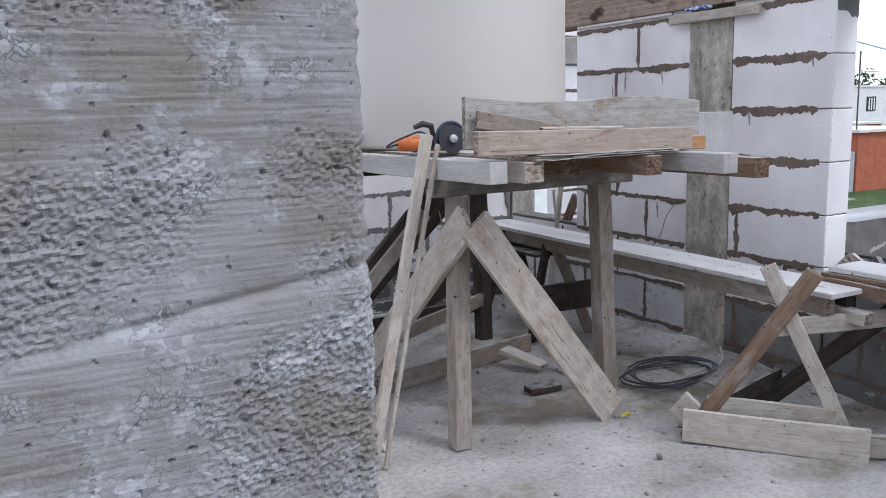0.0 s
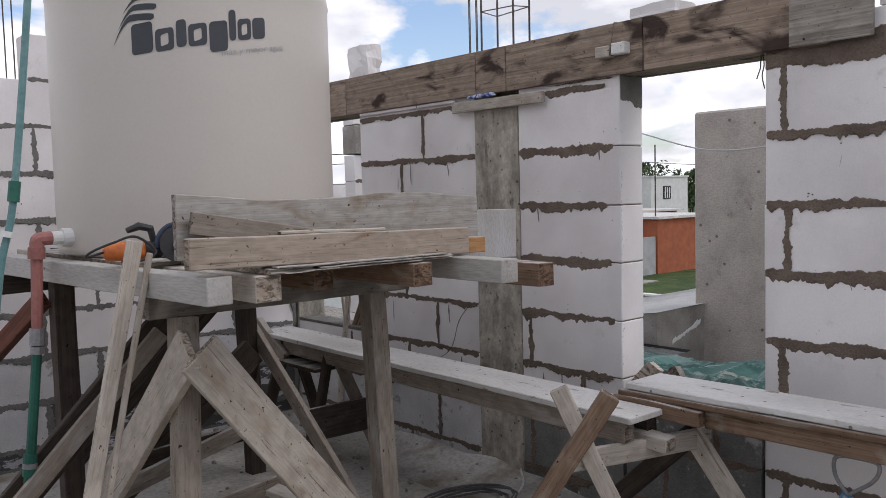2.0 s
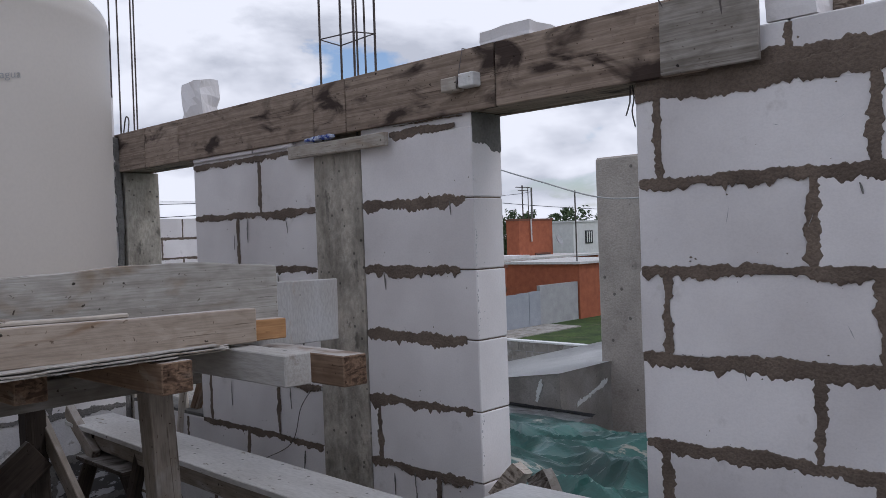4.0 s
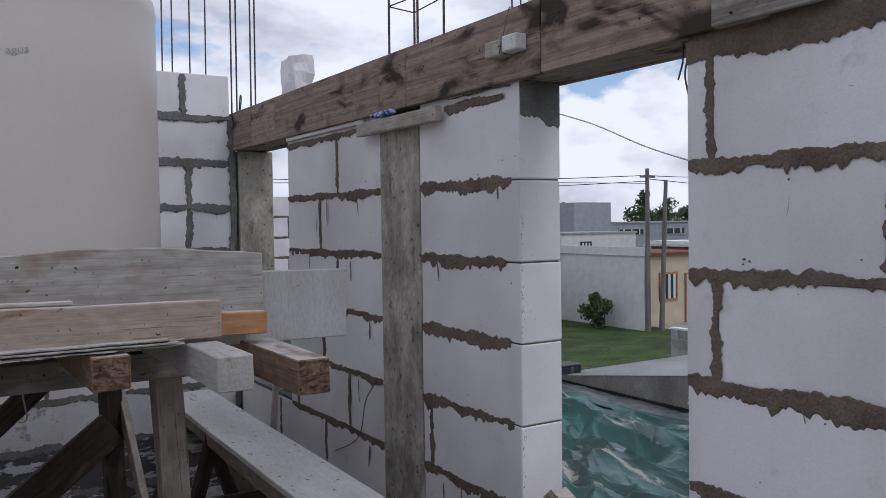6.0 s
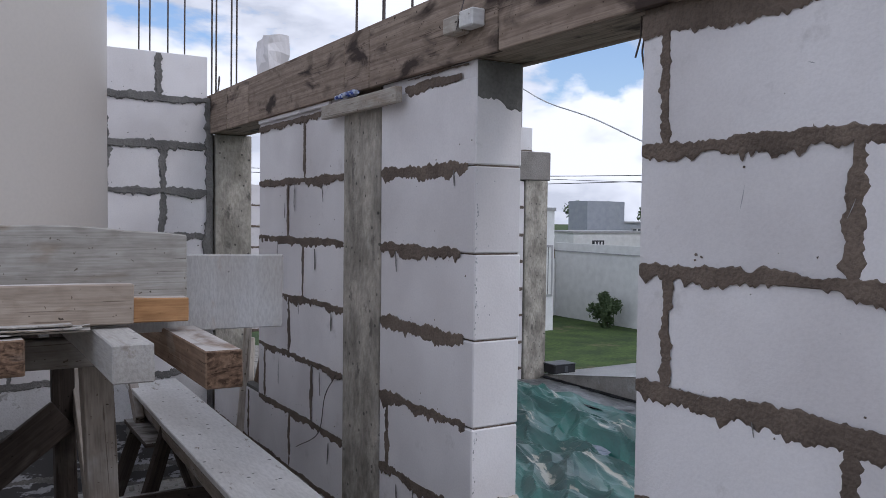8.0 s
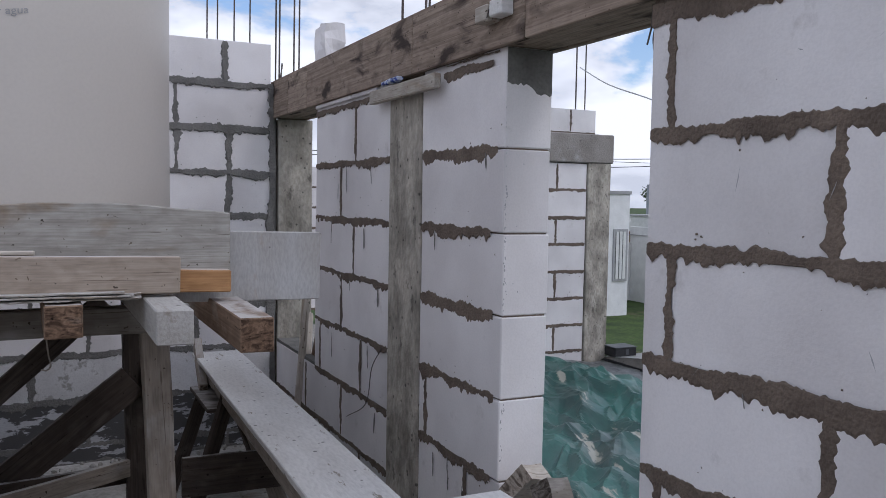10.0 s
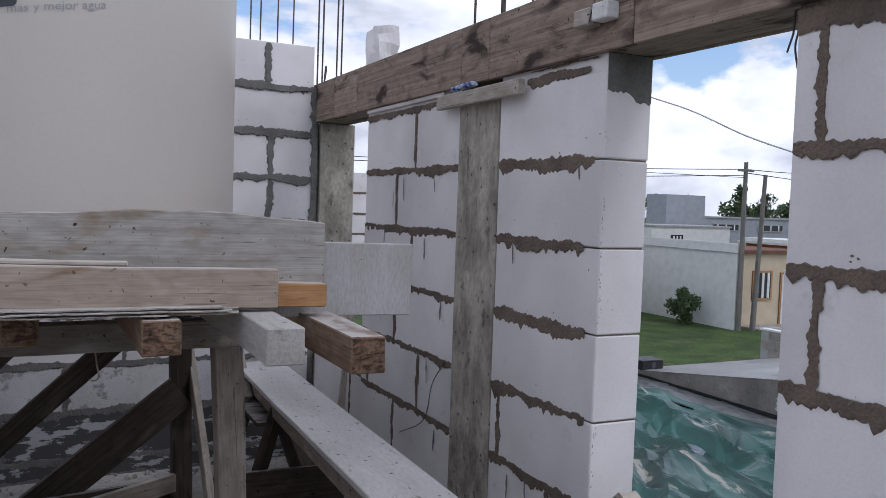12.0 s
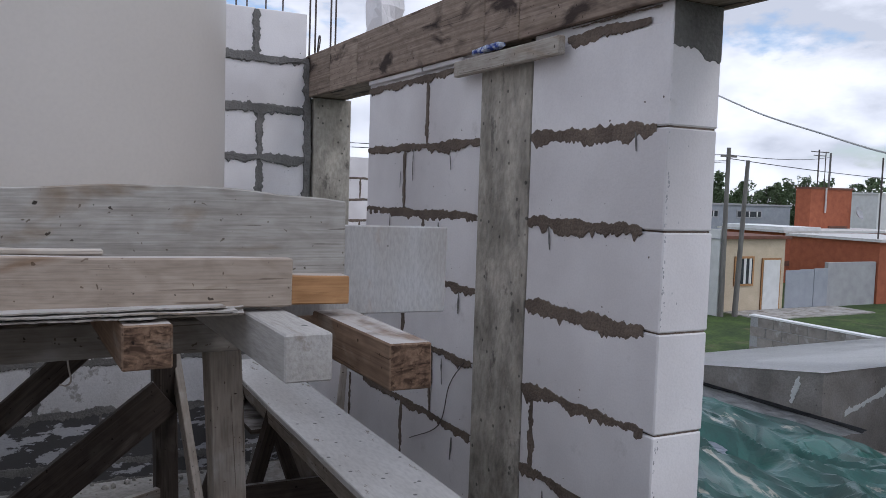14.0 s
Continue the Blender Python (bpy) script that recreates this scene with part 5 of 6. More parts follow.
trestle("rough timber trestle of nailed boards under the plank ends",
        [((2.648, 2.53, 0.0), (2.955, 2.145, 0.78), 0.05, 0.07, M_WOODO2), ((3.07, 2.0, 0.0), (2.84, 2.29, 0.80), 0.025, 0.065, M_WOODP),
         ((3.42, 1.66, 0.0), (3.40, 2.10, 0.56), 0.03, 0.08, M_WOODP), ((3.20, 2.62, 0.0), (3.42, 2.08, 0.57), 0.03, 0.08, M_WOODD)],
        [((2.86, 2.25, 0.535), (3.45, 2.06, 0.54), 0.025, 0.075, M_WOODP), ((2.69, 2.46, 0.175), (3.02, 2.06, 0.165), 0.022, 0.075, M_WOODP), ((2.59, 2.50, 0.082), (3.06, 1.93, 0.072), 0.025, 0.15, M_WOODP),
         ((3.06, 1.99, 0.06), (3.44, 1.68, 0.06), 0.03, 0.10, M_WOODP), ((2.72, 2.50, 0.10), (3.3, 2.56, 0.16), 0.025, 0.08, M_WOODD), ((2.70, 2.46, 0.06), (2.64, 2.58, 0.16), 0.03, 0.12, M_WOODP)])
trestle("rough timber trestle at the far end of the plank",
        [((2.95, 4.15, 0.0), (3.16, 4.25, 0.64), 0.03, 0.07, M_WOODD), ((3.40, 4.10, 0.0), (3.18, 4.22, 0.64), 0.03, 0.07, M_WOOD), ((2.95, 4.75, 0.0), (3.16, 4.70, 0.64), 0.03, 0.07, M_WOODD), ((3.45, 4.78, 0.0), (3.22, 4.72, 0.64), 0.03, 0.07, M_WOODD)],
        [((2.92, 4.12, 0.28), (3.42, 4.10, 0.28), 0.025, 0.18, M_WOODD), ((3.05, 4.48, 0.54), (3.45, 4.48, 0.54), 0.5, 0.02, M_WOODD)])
board("timber_stub", "short slanted batten end behind the plank tip", (3.10, 4.62, 0.55), (3.13, 4.98, 0.73), 0.04, 0.07, M_WOOD, "batten")

# ---- loose things on the floor ----
tagged(part("yellow_cord", tube_bm(curve_pts([(2.56, 2.86, 0.012), (2.585, 2.845, 0.03), (2.60, 2.85, 0.012)], 5), 0.006, 6), M_YELLOWP), "bit of bright yellow cord by the brace foot", "cord")
board("floor_board", "dusty board lying on the floor under the stand", (1.72, 3.80, 0.055), (2.85, 4.02, 0.055), 0.03, 0.11, M_WOOD)
board("floor_board", "short board lying aslant under the stand", (2.55, 3.86, 0.10), (2.66, 3.62, 0.04), 0.10, 0.03, M_WOODP)
board("timber_scrap", "dark splintered scrap lying on the floor", (2.38, 3.38, 0.03), (2.56, 3.36, 0.035), 0.09, 0.03, M_WOODD, "scrap", wobble=0.015)
coil = thing("cable_coil", "grey hose coiled loosely on the floor by the wall", "hose")
pts = []
for k in range(64):
    a = k * 2 * math.pi / 18
    grow = 1.0 + 0.16 * math.sin(k * 0.37) + 0.08 * math.sin(k * 1.1)
    pts.append((3.14 + 0.27 * grow * math.cos(a), 3.14 + 0.16 * grow * math.sin(a), 0.010 + 0.0008 * k + 0.03 * max(0.0, math.sin(a * 0.5 + 1.0)) ** 4))
part("coil", tube_bm(pts, 0.006, 7), M_HOSE, coil)
part("tail", tube_bm(curve_pts([pts[0], (3.05, 3.04, 0.02), (3.25, 3.02, 0.025), (3.5, 3.10, 0.06), (3.62, 3.22, 0.09)], 8), 0.006, 7), M_HOSE2, coil, "pale hose end")
rubble = bmesh.new()
rng = random.Random(4)
for k in range(420):
    u = rng.random()
    if u < 0.55:
        x, y = 3.64 - abs(rng.gauss(0, 0.14)), rng.uniform(2.3, 5.3)
    elif u < 0.8:
        x, y = rng.uniform(1.2, 3.5), 5.40 - abs(rng.gauss(0, 0.16))
    else:
        x, y = rng.uniform(0.6, 3.4), rng.uniform(2.0, 5.0)
    r = rng.choice((0.006, 0.009, 0.014, 0.022))
    mm = Matrix.Translation((x, y, r * 0.35)) @ Euler((rng.random() * 6, rng.random() * 6, rng.random() * 6)).to_matrix().to_4x4() @ Matrix.Diagonal((r, r * 0.8, r * 0.6, 1))
    bmesh.ops.create_icosphere(rubble, subdivisions=1, radius=1.0, matrix=mm)
tagged(part("rubble", rubble, M_CONC), "grey mortar crumbs and grit scattered on the floor", "rubble", kind="stuff")
heap = bmesh.new()
bmesh.ops.create_grid(heap, x_segments=40, y_segments=16, size=1.0, matrix=Matrix.Identity(4))
for v in heap.verts:
    x, y = v.co.x, v.co.y
    v.co = Vector((3.47 + 0.20 * y, 3.9 + 1.5 * x, 0.005 + 0.10 * max(0, 0.5 + 0.5 * y) ** 2 * (1 - x * x) * (0.7 + 0.5 * noise.noise(Vector((x * 5, y * 2, 1)))) + 0.008 * noise.noise(Vector((x * 30, y * 9, 2)))))
tagged(part("sand_heap", heap, M_FLOOR), "low heap of grey grit swept against the wall", "sand", kind="stuff")

# ---- wheelbarrow, bucket and block pieces ----
barrow = thing("wheelbarrow", "yellow steel wheelbarrow splashed with mortar, holding rubble", "wheelbarrow", at=(0.73, 3.09, 0.0))
barrow.rotation_euler = (0, 0, radians(-12))


def tray():
    bm = bmesh.new()
    def ring(hx, hy, z, n=4):
        return [bm.verts.new((sx * hx, sy * hy, z)) for sx, sy in ((-1, -1), (1, -1), (1, 1), (-1, 1))]
    a, b, c, d = ring(0.205, 0.28, 0.20), ring(0.232, 0.33, 0.55), ring(0.222, 0.32, 0.55), ring(0.195, 0.27, 0.215)
    for p, q in ((a, b), (b, c), (c, d)):
        for k in range(4):
            bm.faces.new((p[k], p[(k + 1) % 4], q[(k + 1) % 4], q[k]))
    bm.faces.new(a[::-1]); bm.faces.new(d)
    bmesh.ops.bevel(bm, geom=[e for e in bm.edges if abs(e.verts[0].co.z - e.verts[1].co.z) > 0.1], offset=0.02, segments=2, affect="EDGES")
    bmesh.ops.recalc_face_normals(bm, faces=bm.faces[:])
    return bm


part("tray", tray(), M_YELLOW, barrow)
rim = [(-0.232, -0.33, 0.55), (0.232, -0.33, 0.555), (0.235, 0.33, 0.565), (-0.235, 0.33, 0.555), (-0.232, -0.33, 0.55)]
part("rim", tube_bm(rim, 0.012, 8), M_CONC, barrow, "mortar-crusted rim")
for sx in (-1, 1):
    part("handle", tube_bm(curve_pts([(sx * 0.10, 0.40, 0.22), (sx * 0.17, 0.0, 0.25), (sx * 0.20, -0.33, 0.33), (sx * 0.22, -0.42, 0.43), (sx * 0.225, -0.47, 0.45)], 5), 0.016, 8), M_YELLOW, barrow)
    part("grip", tube_bm([(sx * 0.225, -0.45, 0.45), (sx * 0.232, -0.58, 0.465)], 0.021, 10), M_HOSE, barrow, "grey rubber grip")
    part("leg", tube_bm([(sx * 0.19, -0.22, 0.28), (sx * 0.17, -0.24, 0.012), (sx * 0.12, -0.24, 0.012), (sx * 0.10, -0.1, 0.26)], 0.013, 7), M_YELLOW, barrow)
w = lathe_bm([(0.09, -0.03), (0.165, -0.035), (0.18, 0.0), (0.165, 0.035), (0.09, 0.03)], 24)
bmesh.ops.rotate(w, verts=w.verts, matrix=Matrix.Rotation(radians(90), 3, "Y"))
bmesh.ops.translate(w, verts=w.verts, vec=(0, 0.50, 0.18))
wheel = part("wheel", w, M_BLACK, barrow)
part("axle", tube_bm([(-0.11, 0.50, 0.18), (0.11, 0.50, 0.18)], 0.012, 8), M_METAL, barrow)
part("mortar_fill", chunk_bm(-0.20, 0.20, -0.28, 0.28, 0.29, 0.44, 4, 0.03), M_CONC, barrow, "grey rubble filling the tray")

bucket = thing("bucket", "grey mortar-caked bucket standing in the wheelbarrow", "bucket", at=(0.62, 3.12, 0.43))
bucket.rotation_euler = (radians(4), radians(5), 0)
part("pail", lathe_bm([(0.10, 0.0), (0.128, 0.235), (0.134, 0.24), (0.134, 0.252), (0.125, 0.252), (0.118, 0.22), (0.09, 0.02)], 32), M_BUCKET, bucket, smooth=True)
part("bail", tube_bm([(0.136 * math.cos(radians(a)), -0.02 + 0.11 * math.sin(radians(a)), 0.235 + 0.03 * math.sin(radians(a))) for a in range(0, 181, 15)], 0.004, 6), M_METAL, bucket)
part("mortar_fill", lathe_bm([(0.02, 0.19), (0.116, 0.20), (0.114, 0.21), (0.02, 0.235)], 20), M_CONC, bucket)
for k, (x, y, z, sx, sy, sz, r) in enumerate(((0.82, 3.00, 0.52, 0.20, 0.15, 0.14, 25), (0.93, 3.16, 0.50, 0.12, 0.10, 0.09, 60), (0.73, 2.90, 0.47, 0.11, 0.09, 0.10, 10), (0.90, 2.90, 0.46, 0.10, 0.08, 0.08, 80), (0.86, 3.24, 0.53, 0.07, 0.14, 0.03, 35))):
    ob = part("block_chunk", chunk_bm(-sx / 2, sx / 2, -sy / 2, sy / 2, -sz / 2, sz / 2, k * 3.3, 0.035), M_BLOCK if k < 4 else M_WOODO2)
    ob.matrix_world = Matrix.Translation((x, y, z)) @ Euler((radians(20 * (k % 3) - 15), radians(25 - 14 * k), radians(r))).to_matrix().to_4x4()
    tagged(ob, "broken white block piece lying in the wheelbarrow" if k < 4 else "small wood scrap lying in the wheelbarrow", "block" if k < 4 else "scrap", group="rubble in the wheelbarrow")

# shovel handle by the wall
shovel = thing("shovel", "shovel with worn blue shaft and metal grip by the wall", "shovel")
part("shaft", tube_bm([(3.46, 1.74, 0.02), (3.42, 1.52, 0.46)], 0.017, 10), M_BLUEW, shovel, "chipped blue shaft")
part("grip", tube_bm(curve_pts([(3.42, 1.52, 0.46), (3.41, 1.555, 0.52), (3.405, 1.55, 0.585), (3.40, 1.47, 0.598), (3.395, 1.41, 0.59), (3.405, 1.43, 0.53), (3.42, 1.515, 0.46)], 5), 0.007, 8), M_METAL, shovel, "grey metal D grip")
part("blade", box_bm(3.36, 3.54, 1.70, 1.72, 0.0, 0.25, 0.006), M_METAL, shovel)

# block and wood pieces on the sill and at the second opening
for a, r, m in (((3.71, 2.52, 0.655), 38, M_WOODP), ((3.72, 2.36, 0.65), -30, M_WOODG)):
    ob = part("wood_offcut", chunk_bm(-0.05, 0.05, -0.03, 0.03, -0.07, 0.07, r, 0.012), m)
    ob.matrix_world = Matrix.Translation(a) @ Euler((radians(r), 0.2, 0.3)).to_matrix().to_4x4()
    tagged(ob, "small wood offcut standing on the sill of the opening", "offcut", group="offcuts on the sill")
board("wood_offcut", "short plank offcut leaning in the far opening", (3.72, 4.86, 0.64), (3.76, 4.96, 0.86), 0.03, 0.07, M_WOODP, "offcut")
board("wood_offcut", "short dark offcut leaning in the far opening", (3.74, 4.80, 0.64), (3.74, 4.68, 0.84), 0.03, 0.07, M_WOODO2, "offcut")
board("wooden_stake", "thin stake leaning in the far opening", (3.65, 4.90, 0.05), (3.68, 4.72, 1.25), 0.04, 0.015, M_WOODP, "stake")

# passage
cloth = bmesh.new()
bmesh.ops.create_grid(cloth, x_segments=12, y_segments=20, size=1.0, matrix=Matrix.Identity(4))
for v in cloth.verts:
    x, y = v.co.x, v.co.y
    v.co = Vector((1.215 + 0.03 * math.sin(x * 7 + y * 1.5) * (0.4 - 0.6 * min(0, y)), 8.5 + (0.30 - 0.12 * y) * x, 1.02 + 0.32 * y + 0.02 * math.sin(x * 4)))
bmesh.ops.solidify(cloth, geom=cloth.faces[:], thickness=0.004)
tagged(part("blue_cloth", cloth, M_CLOTH, smooth=True), "bright blue cloth hanging on the passage wall", "cloth")
board("timber_prop", "thin pale prop leaning across the passage", (0.55, 8.2, 0.55), (1.21, 8.45, 1.25), 0.03, 0.03, M_WOODP, "prop")
board("timber_prop", "thin pale prop standing aslant on the floor", (0.90, 8.3, 0.0), (1.22, 8.55, 0.85), 0.03, 0.02, M_WOODP, "prop")
board("hanging_batten", "brown batten end hanging from the rough column", (0.312, 0.865, 1.62), (0.19, 0.77, 2.95), 0.014, 0.014, M_WOODR2, "batten")
# cement patch round a stub on the rear wall
patch = thing("cement_patch", "grey cement patch round a small pipe stub on the wall", "patch", kind="structure")
bm = bmesh.new()
ribbon(bm, (1.30, BY - 0.005, 0.60), (1.285, BY - 0.005, 0.86), (0, -1, 0), (1, 0, 0), 0.05, 0.10, 1.3, lift=0.012)
ribbon(bm, (1.34, BY - 0.004, 0.02), (1.285, BY - 0.004, 0.80), (0, -1, 0), (1, 0, 0), 0.035, 0.075, 3.3, lift=0.008)
part("smear", bm, M_CEMENT, patch)
part("stub", tube_bm([(1.29, BY + 0.02, 0.74), (1.29, BY - 0.05, 0.74)], 0.02, 10), M_METAL, patch)

# ---- outside: terrace, tarpaulin and neighbouring roof ----
GZ = -3.4
base = tagged(part("building_base", box_bm(-3.5, 7.44, -3.5, 10.9, GZ, -0.21), M_GREYW), "rendered storey below the slab", "building", kind="structure")
tagged(part("terrace", box_bm(3.86, 7.44, -3.5, 10.9, -0.209, -0.15), M_CONC), "bare concrete terrace slab outside the opening", "terrace", kind="structure")
slab("ground", "green lawn and open ground around the houses", -500, 500, -500, 500, GZ, 0.2, M_GRASS, 25, 0.0, "ground")


def folds(x, y):
    """Height of the crumpled sheet: sharp creases between slack facets, drawn out along one way."""
    u, v = -0.27 * x + -0.96 * y, 0.96 * x + -0.27 * y
    h = 0.0
    for k, (su, sv, amp) in enumerate(((0.5, 1.6, 0.22), (1.1, 3.2, 0.16), (2.2, 6.0, 0.06))):
        wu, wv = 0.25 * noise.noise(Vector((x, y, k + 4.0))), 0.25 * noise.noise(Vector((x, y, k + 8.0)))
        d = noise.voronoi(Vector((su * (u + wu), sv * (v + wv), 3.7 * k)))[0]
        gate = max(0.25, min(1.0, 0.7 + 0.9 * noise.noise(Vector((x * 0.7 + k * 5, y * 0.7, 2.0)))))
        h += amp * gate * max(0.0, 1.0 - 1.5 * (d[1] - d[0]))
    return h + 0.004 * noise.noise(Vector((x * 9, y * 9, 1)))


def tarp_sheet():
    verts, faces = [], []
    x0, x1, y0, y1 = 3.90, 7.10, 1.0, 7.0
    nx, ny = 190, 300
    spin = Matrix.Rotation(radians(-105.8), 4, "Z")
    turned = spin.inverted()
    for i in range(nx + 1):
        for j in range(ny + 1):
            x, y = x0 + (x1 - x0) * i / nx, y0 + (y1 - y0) * j / ny
            h = folds(x, y) * (1 - 0.6 * max(0.0, min(1.0, (x - 6.5) / 0.5)))
            bundle = math.exp(-((x - 5.35) ** 2 * 1.2 + (y - 2.75) ** 2 * 1.6))
            h += bundle * (0.08 + 0.5 * h)
            e = 0.06 * noise.noise(Vector((x * 2, y * 2, 9)))
            verts.append(tuple(turned @ Vector((x + e, y + 0.05 * noise.noise(Vector((x * 2, y * 2, 5))), -0.148 + h))))
    for i in range(nx):
        for j in range(ny):
            a = i * (ny + 1) + j
            faces.append((a, a + ny + 1, a + ny + 2, a + 1))
    me = bpy.data.meshes.new("tarpaulin")
    me.from_pydata(verts, [], faces)
    me.materials.append(M_TARP)
    ob = new("tarpaulin", me)
    ob.matrix_world = spin
    return tagged(ob, "crumpled green and silver tarpaulin spread on the terrace", "tarpaulin")


tarp_sheet()


def puddle_piece(cx, cy, lx, ly, turn, seed):
    """A ragged flat patch with a slightly curled rim, standing in for water that mirrors the sky in a hollow of the
    sheet.
    """
    rg = random.Random(seed)
    bm = bmesh.new()
    z = -0.146 + max(folds(cx + a * lx * 0.5, cy + b * ly * 0.5) for a in (-1, 0, 1) for b in (-1, 0, 1)) * 0.75 + 0.012
    ring = []
    for k in range(18):
        a = k * math.tau / 18
        r = rg.uniform(0.72, 1.1)
        p = Vector((lx * r * math.cos(a), ly * r * math.sin(a), 0))
        p.rotate(Matrix.Rotation(turn, 3, "Z"))
        ring.append(bm.verts.new((cx + p.x, cy + p.y, z + rg.uniform(-0.008, 0.006))))
    mid = bm.verts.new((cx, cy, z))
    for k in range(18):
        bm.faces.new((ring[k], ring[(k + 1) % 18], mid))
    bmesh.ops.solidify(bm, geom=bm.faces[:], thickness=0.003)
    tagged(part("plastic_film", bm, M_PUDDLE), "flat pale bluish patch standing in for a puddle reflecting the sky", "plastic film", group="plastic film pieces")


for k, (cx, cy, lx, ly) in enumerate(((6.29, 5.15, 0.30, 0.09), (5.89, 4.62, 0.24, 0.09), (5.38, 4.21, 0.26, 0.10), (5.91, 4.61, 0.26, 0.11), (5.29, 4.19, 0.16, 0.09))):
    puddle_piece(cx, cy, lx, ly, radians(-106), k + 3)
loop_pts = curve_pts([(5.3, 4.35, -0.03), (5.6, 4.5, -0.02), (5.78, 4.72, -0.02), (5.62, 4.9, -0.02), (5.4, 4.85, -0.03)], 6)
tagged(part("white_hose", tube_bm(loop_pts, 0.010, 7), M_WHITE), "white hose lying in a curve on the tarpaulin", "hose")

# sloping roof slab of the neighbour and its upright panel
wedge = bmesh.new()
vs = [wedge.verts.new(p) for p in ((7.45, 4.99, GZ), (12.5, 4.99, GZ), (12.5, 7.15, GZ), (7.45, 7.15, GZ), (7.45, 4.99, 0.285), (12.5, 4.99, 0.285), (12.5, 7.15, -0.04), (7.45, 7.15, -0.04))]
for f in ((0, 1, 2, 3), (4, 7, 6, 5), (0, 4, 5, 1), (1, 5, 6, 2), (2, 6, 7, 3), (3, 7, 4, 0)):
    wedge.faces.new([vs[i] for i in f])
bmesh.ops.recalc_face_normals(wedge, faces=wedge.faces[:])
roof = thing("neighbour_roof", "low grey rendered wall with a sloping white concrete top", "roof", kind="structure")
part("wall", wedge, M_PARA, roof)
top = bmesh.new()
vs = [top.verts.new(p) for p in ((7.44, 4.97, 0.292), (12.5, 4.97, 0.292), (12.5, 7.16, -0.036), (7.44, 7.16, -0.036))]
top.faces.new(vs)
bmesh.ops.solidify(top, geom=top.faces[:], thickness=-0.03)
part("top_screed", top, M_SCREED, roof, "pale screed top")
sm = bmesh.new()
ribbon(sm, (7.70, 4.985, -0.05), (8.22, 4.985, 0.12), (0, -1, 0), (0, 0, 1), 0.012, 0.05, 6.3)
ribbon(sm, (7.446, 5.25, 0.0), (7.446, 5.19, 0.22), (-1, 0, 0), (0, 1, 0), 0.004, 0.035, 2.3)
part("plaster_smear", sm, M_WHITE, roof, "white plaster smear")
tagged(part("upright_panel", box_bm(8.3, 8.44, 2.0, 5.10, GZ, 2.27, 0.02), M_CONC2), "tall rough grey concrete panel", "wall", kind="structure")
felt = thing("roof_felt", "crumpled silver and black roofing membrane along the parapet base", "roofing felt", kind="structure")


def felt_strip(x0, x1, z0, z1, seed, amp):
    bm = bmesh.new()
    rows = []
    for j in range(121):
        y = 4.62 + (7.05 - 4.62) * j / 120
        row = []
        for i in range(9):
            u = i / 8
            w = noise.noise(Vector((u * 2, y * 2.2, seed))) + 0.6 * abs(noise.noise(Vector((u * 4, y * 7, seed + 3))))
            row.append(bm.verts.new((x0 + (x1 - x0) * u + 0.05 * noise.noise(Vector((y * 3, u, seed))) * (1 - u), y, z0 + (z1 - z0) * u + amp * w * (1 - 0.7 * u))))
        rows.append(row)
    for a, b in zip(rows, rows[1:]):
        for i in range(8):
            bm.faces.new((a[i], a[i + 1], b[i + 1], b[i]))
    bmesh.ops.solidify(bm, geom=bm.faces[:], thickness=0.004)
    return bm


part("black_edge", felt_strip(6.86, 6.98, -0.07, -0.045, 2.0, 0.06), M_TAR, felt, "black felt edge")
part("silver_sheet", felt_strip(6.92, 7.42, -0.045, -0.055, 5.0, 0.06), M_FOIL, felt, "silver membrane")
part("black_upstand", felt_strip(7.40, 7.447, -0.05, -0.035, 8.0, 0.012), M_TAR, felt, "black felt upstand")

# wall and column across the terrace
cross_axes = lambda u, d, z: (u, 7.1 + d, z)
rowsX = [(2.20, 2.43, [5.4, 6.0, 6.99, 7.29])]
for i, z1 in enumerate((1.905, 1.645, 1.38, 1.115, 0.85, 0.585, 0.32, 0.06)):
    z0 = (1.645, 1.38, 1.115, 0.85, 0.585, 0.32, 0.06, -0.15)[i]
    rowsX.append((z0, z1, [5.4, 6.25, 6.85, 7.20] if i % 2 == 0 else [5.4, 5.95, 6.55, 7.20]))
block_wall("wall_terrace", "white aerated block wall across the terrace", rowsX, cross_axes, WT, ("front",), seed=55, smear=(0.008, 0.022))
colx = thing("terrace_column", "grey concrete column and beam end of the terrace wall", "column", kind="structure")
part("shaft", box_bm(7.205, 7.475, 7.08, 7.28, -0.15, 1.911, 0.006), M_COLUMN, colx)
part("beam", box_bm(5.4, 7.50, 7.07, 7.29, 1.912, 2.195, 0.01), M_PARA, colx)
for x, y in ((7.08, 7.15), (7.11, 7.2), (7.18, 7.14), (7.22, 7.2)):
    part("bar", tube_bm([(x, y, 2.15), (x, y, 4.2)], 0.006, 6), M_STEEL, colx)
cross2 = lambda u, d, z: (u, 10.75 + d, z)
rowsY = [(1.66 - 0.264 * i, 1.924 - 0.264 * i, [4.6 + 0.3 * (i % 2) + 0.6 * k for k in range(6)]) for i in range(7)]
block_wall("wall_terrace_far", "white aerated block wall at the end of the terrace", rowsY, cross2, WT, ("front",), seed=66, smear=(0.008, 0.02))

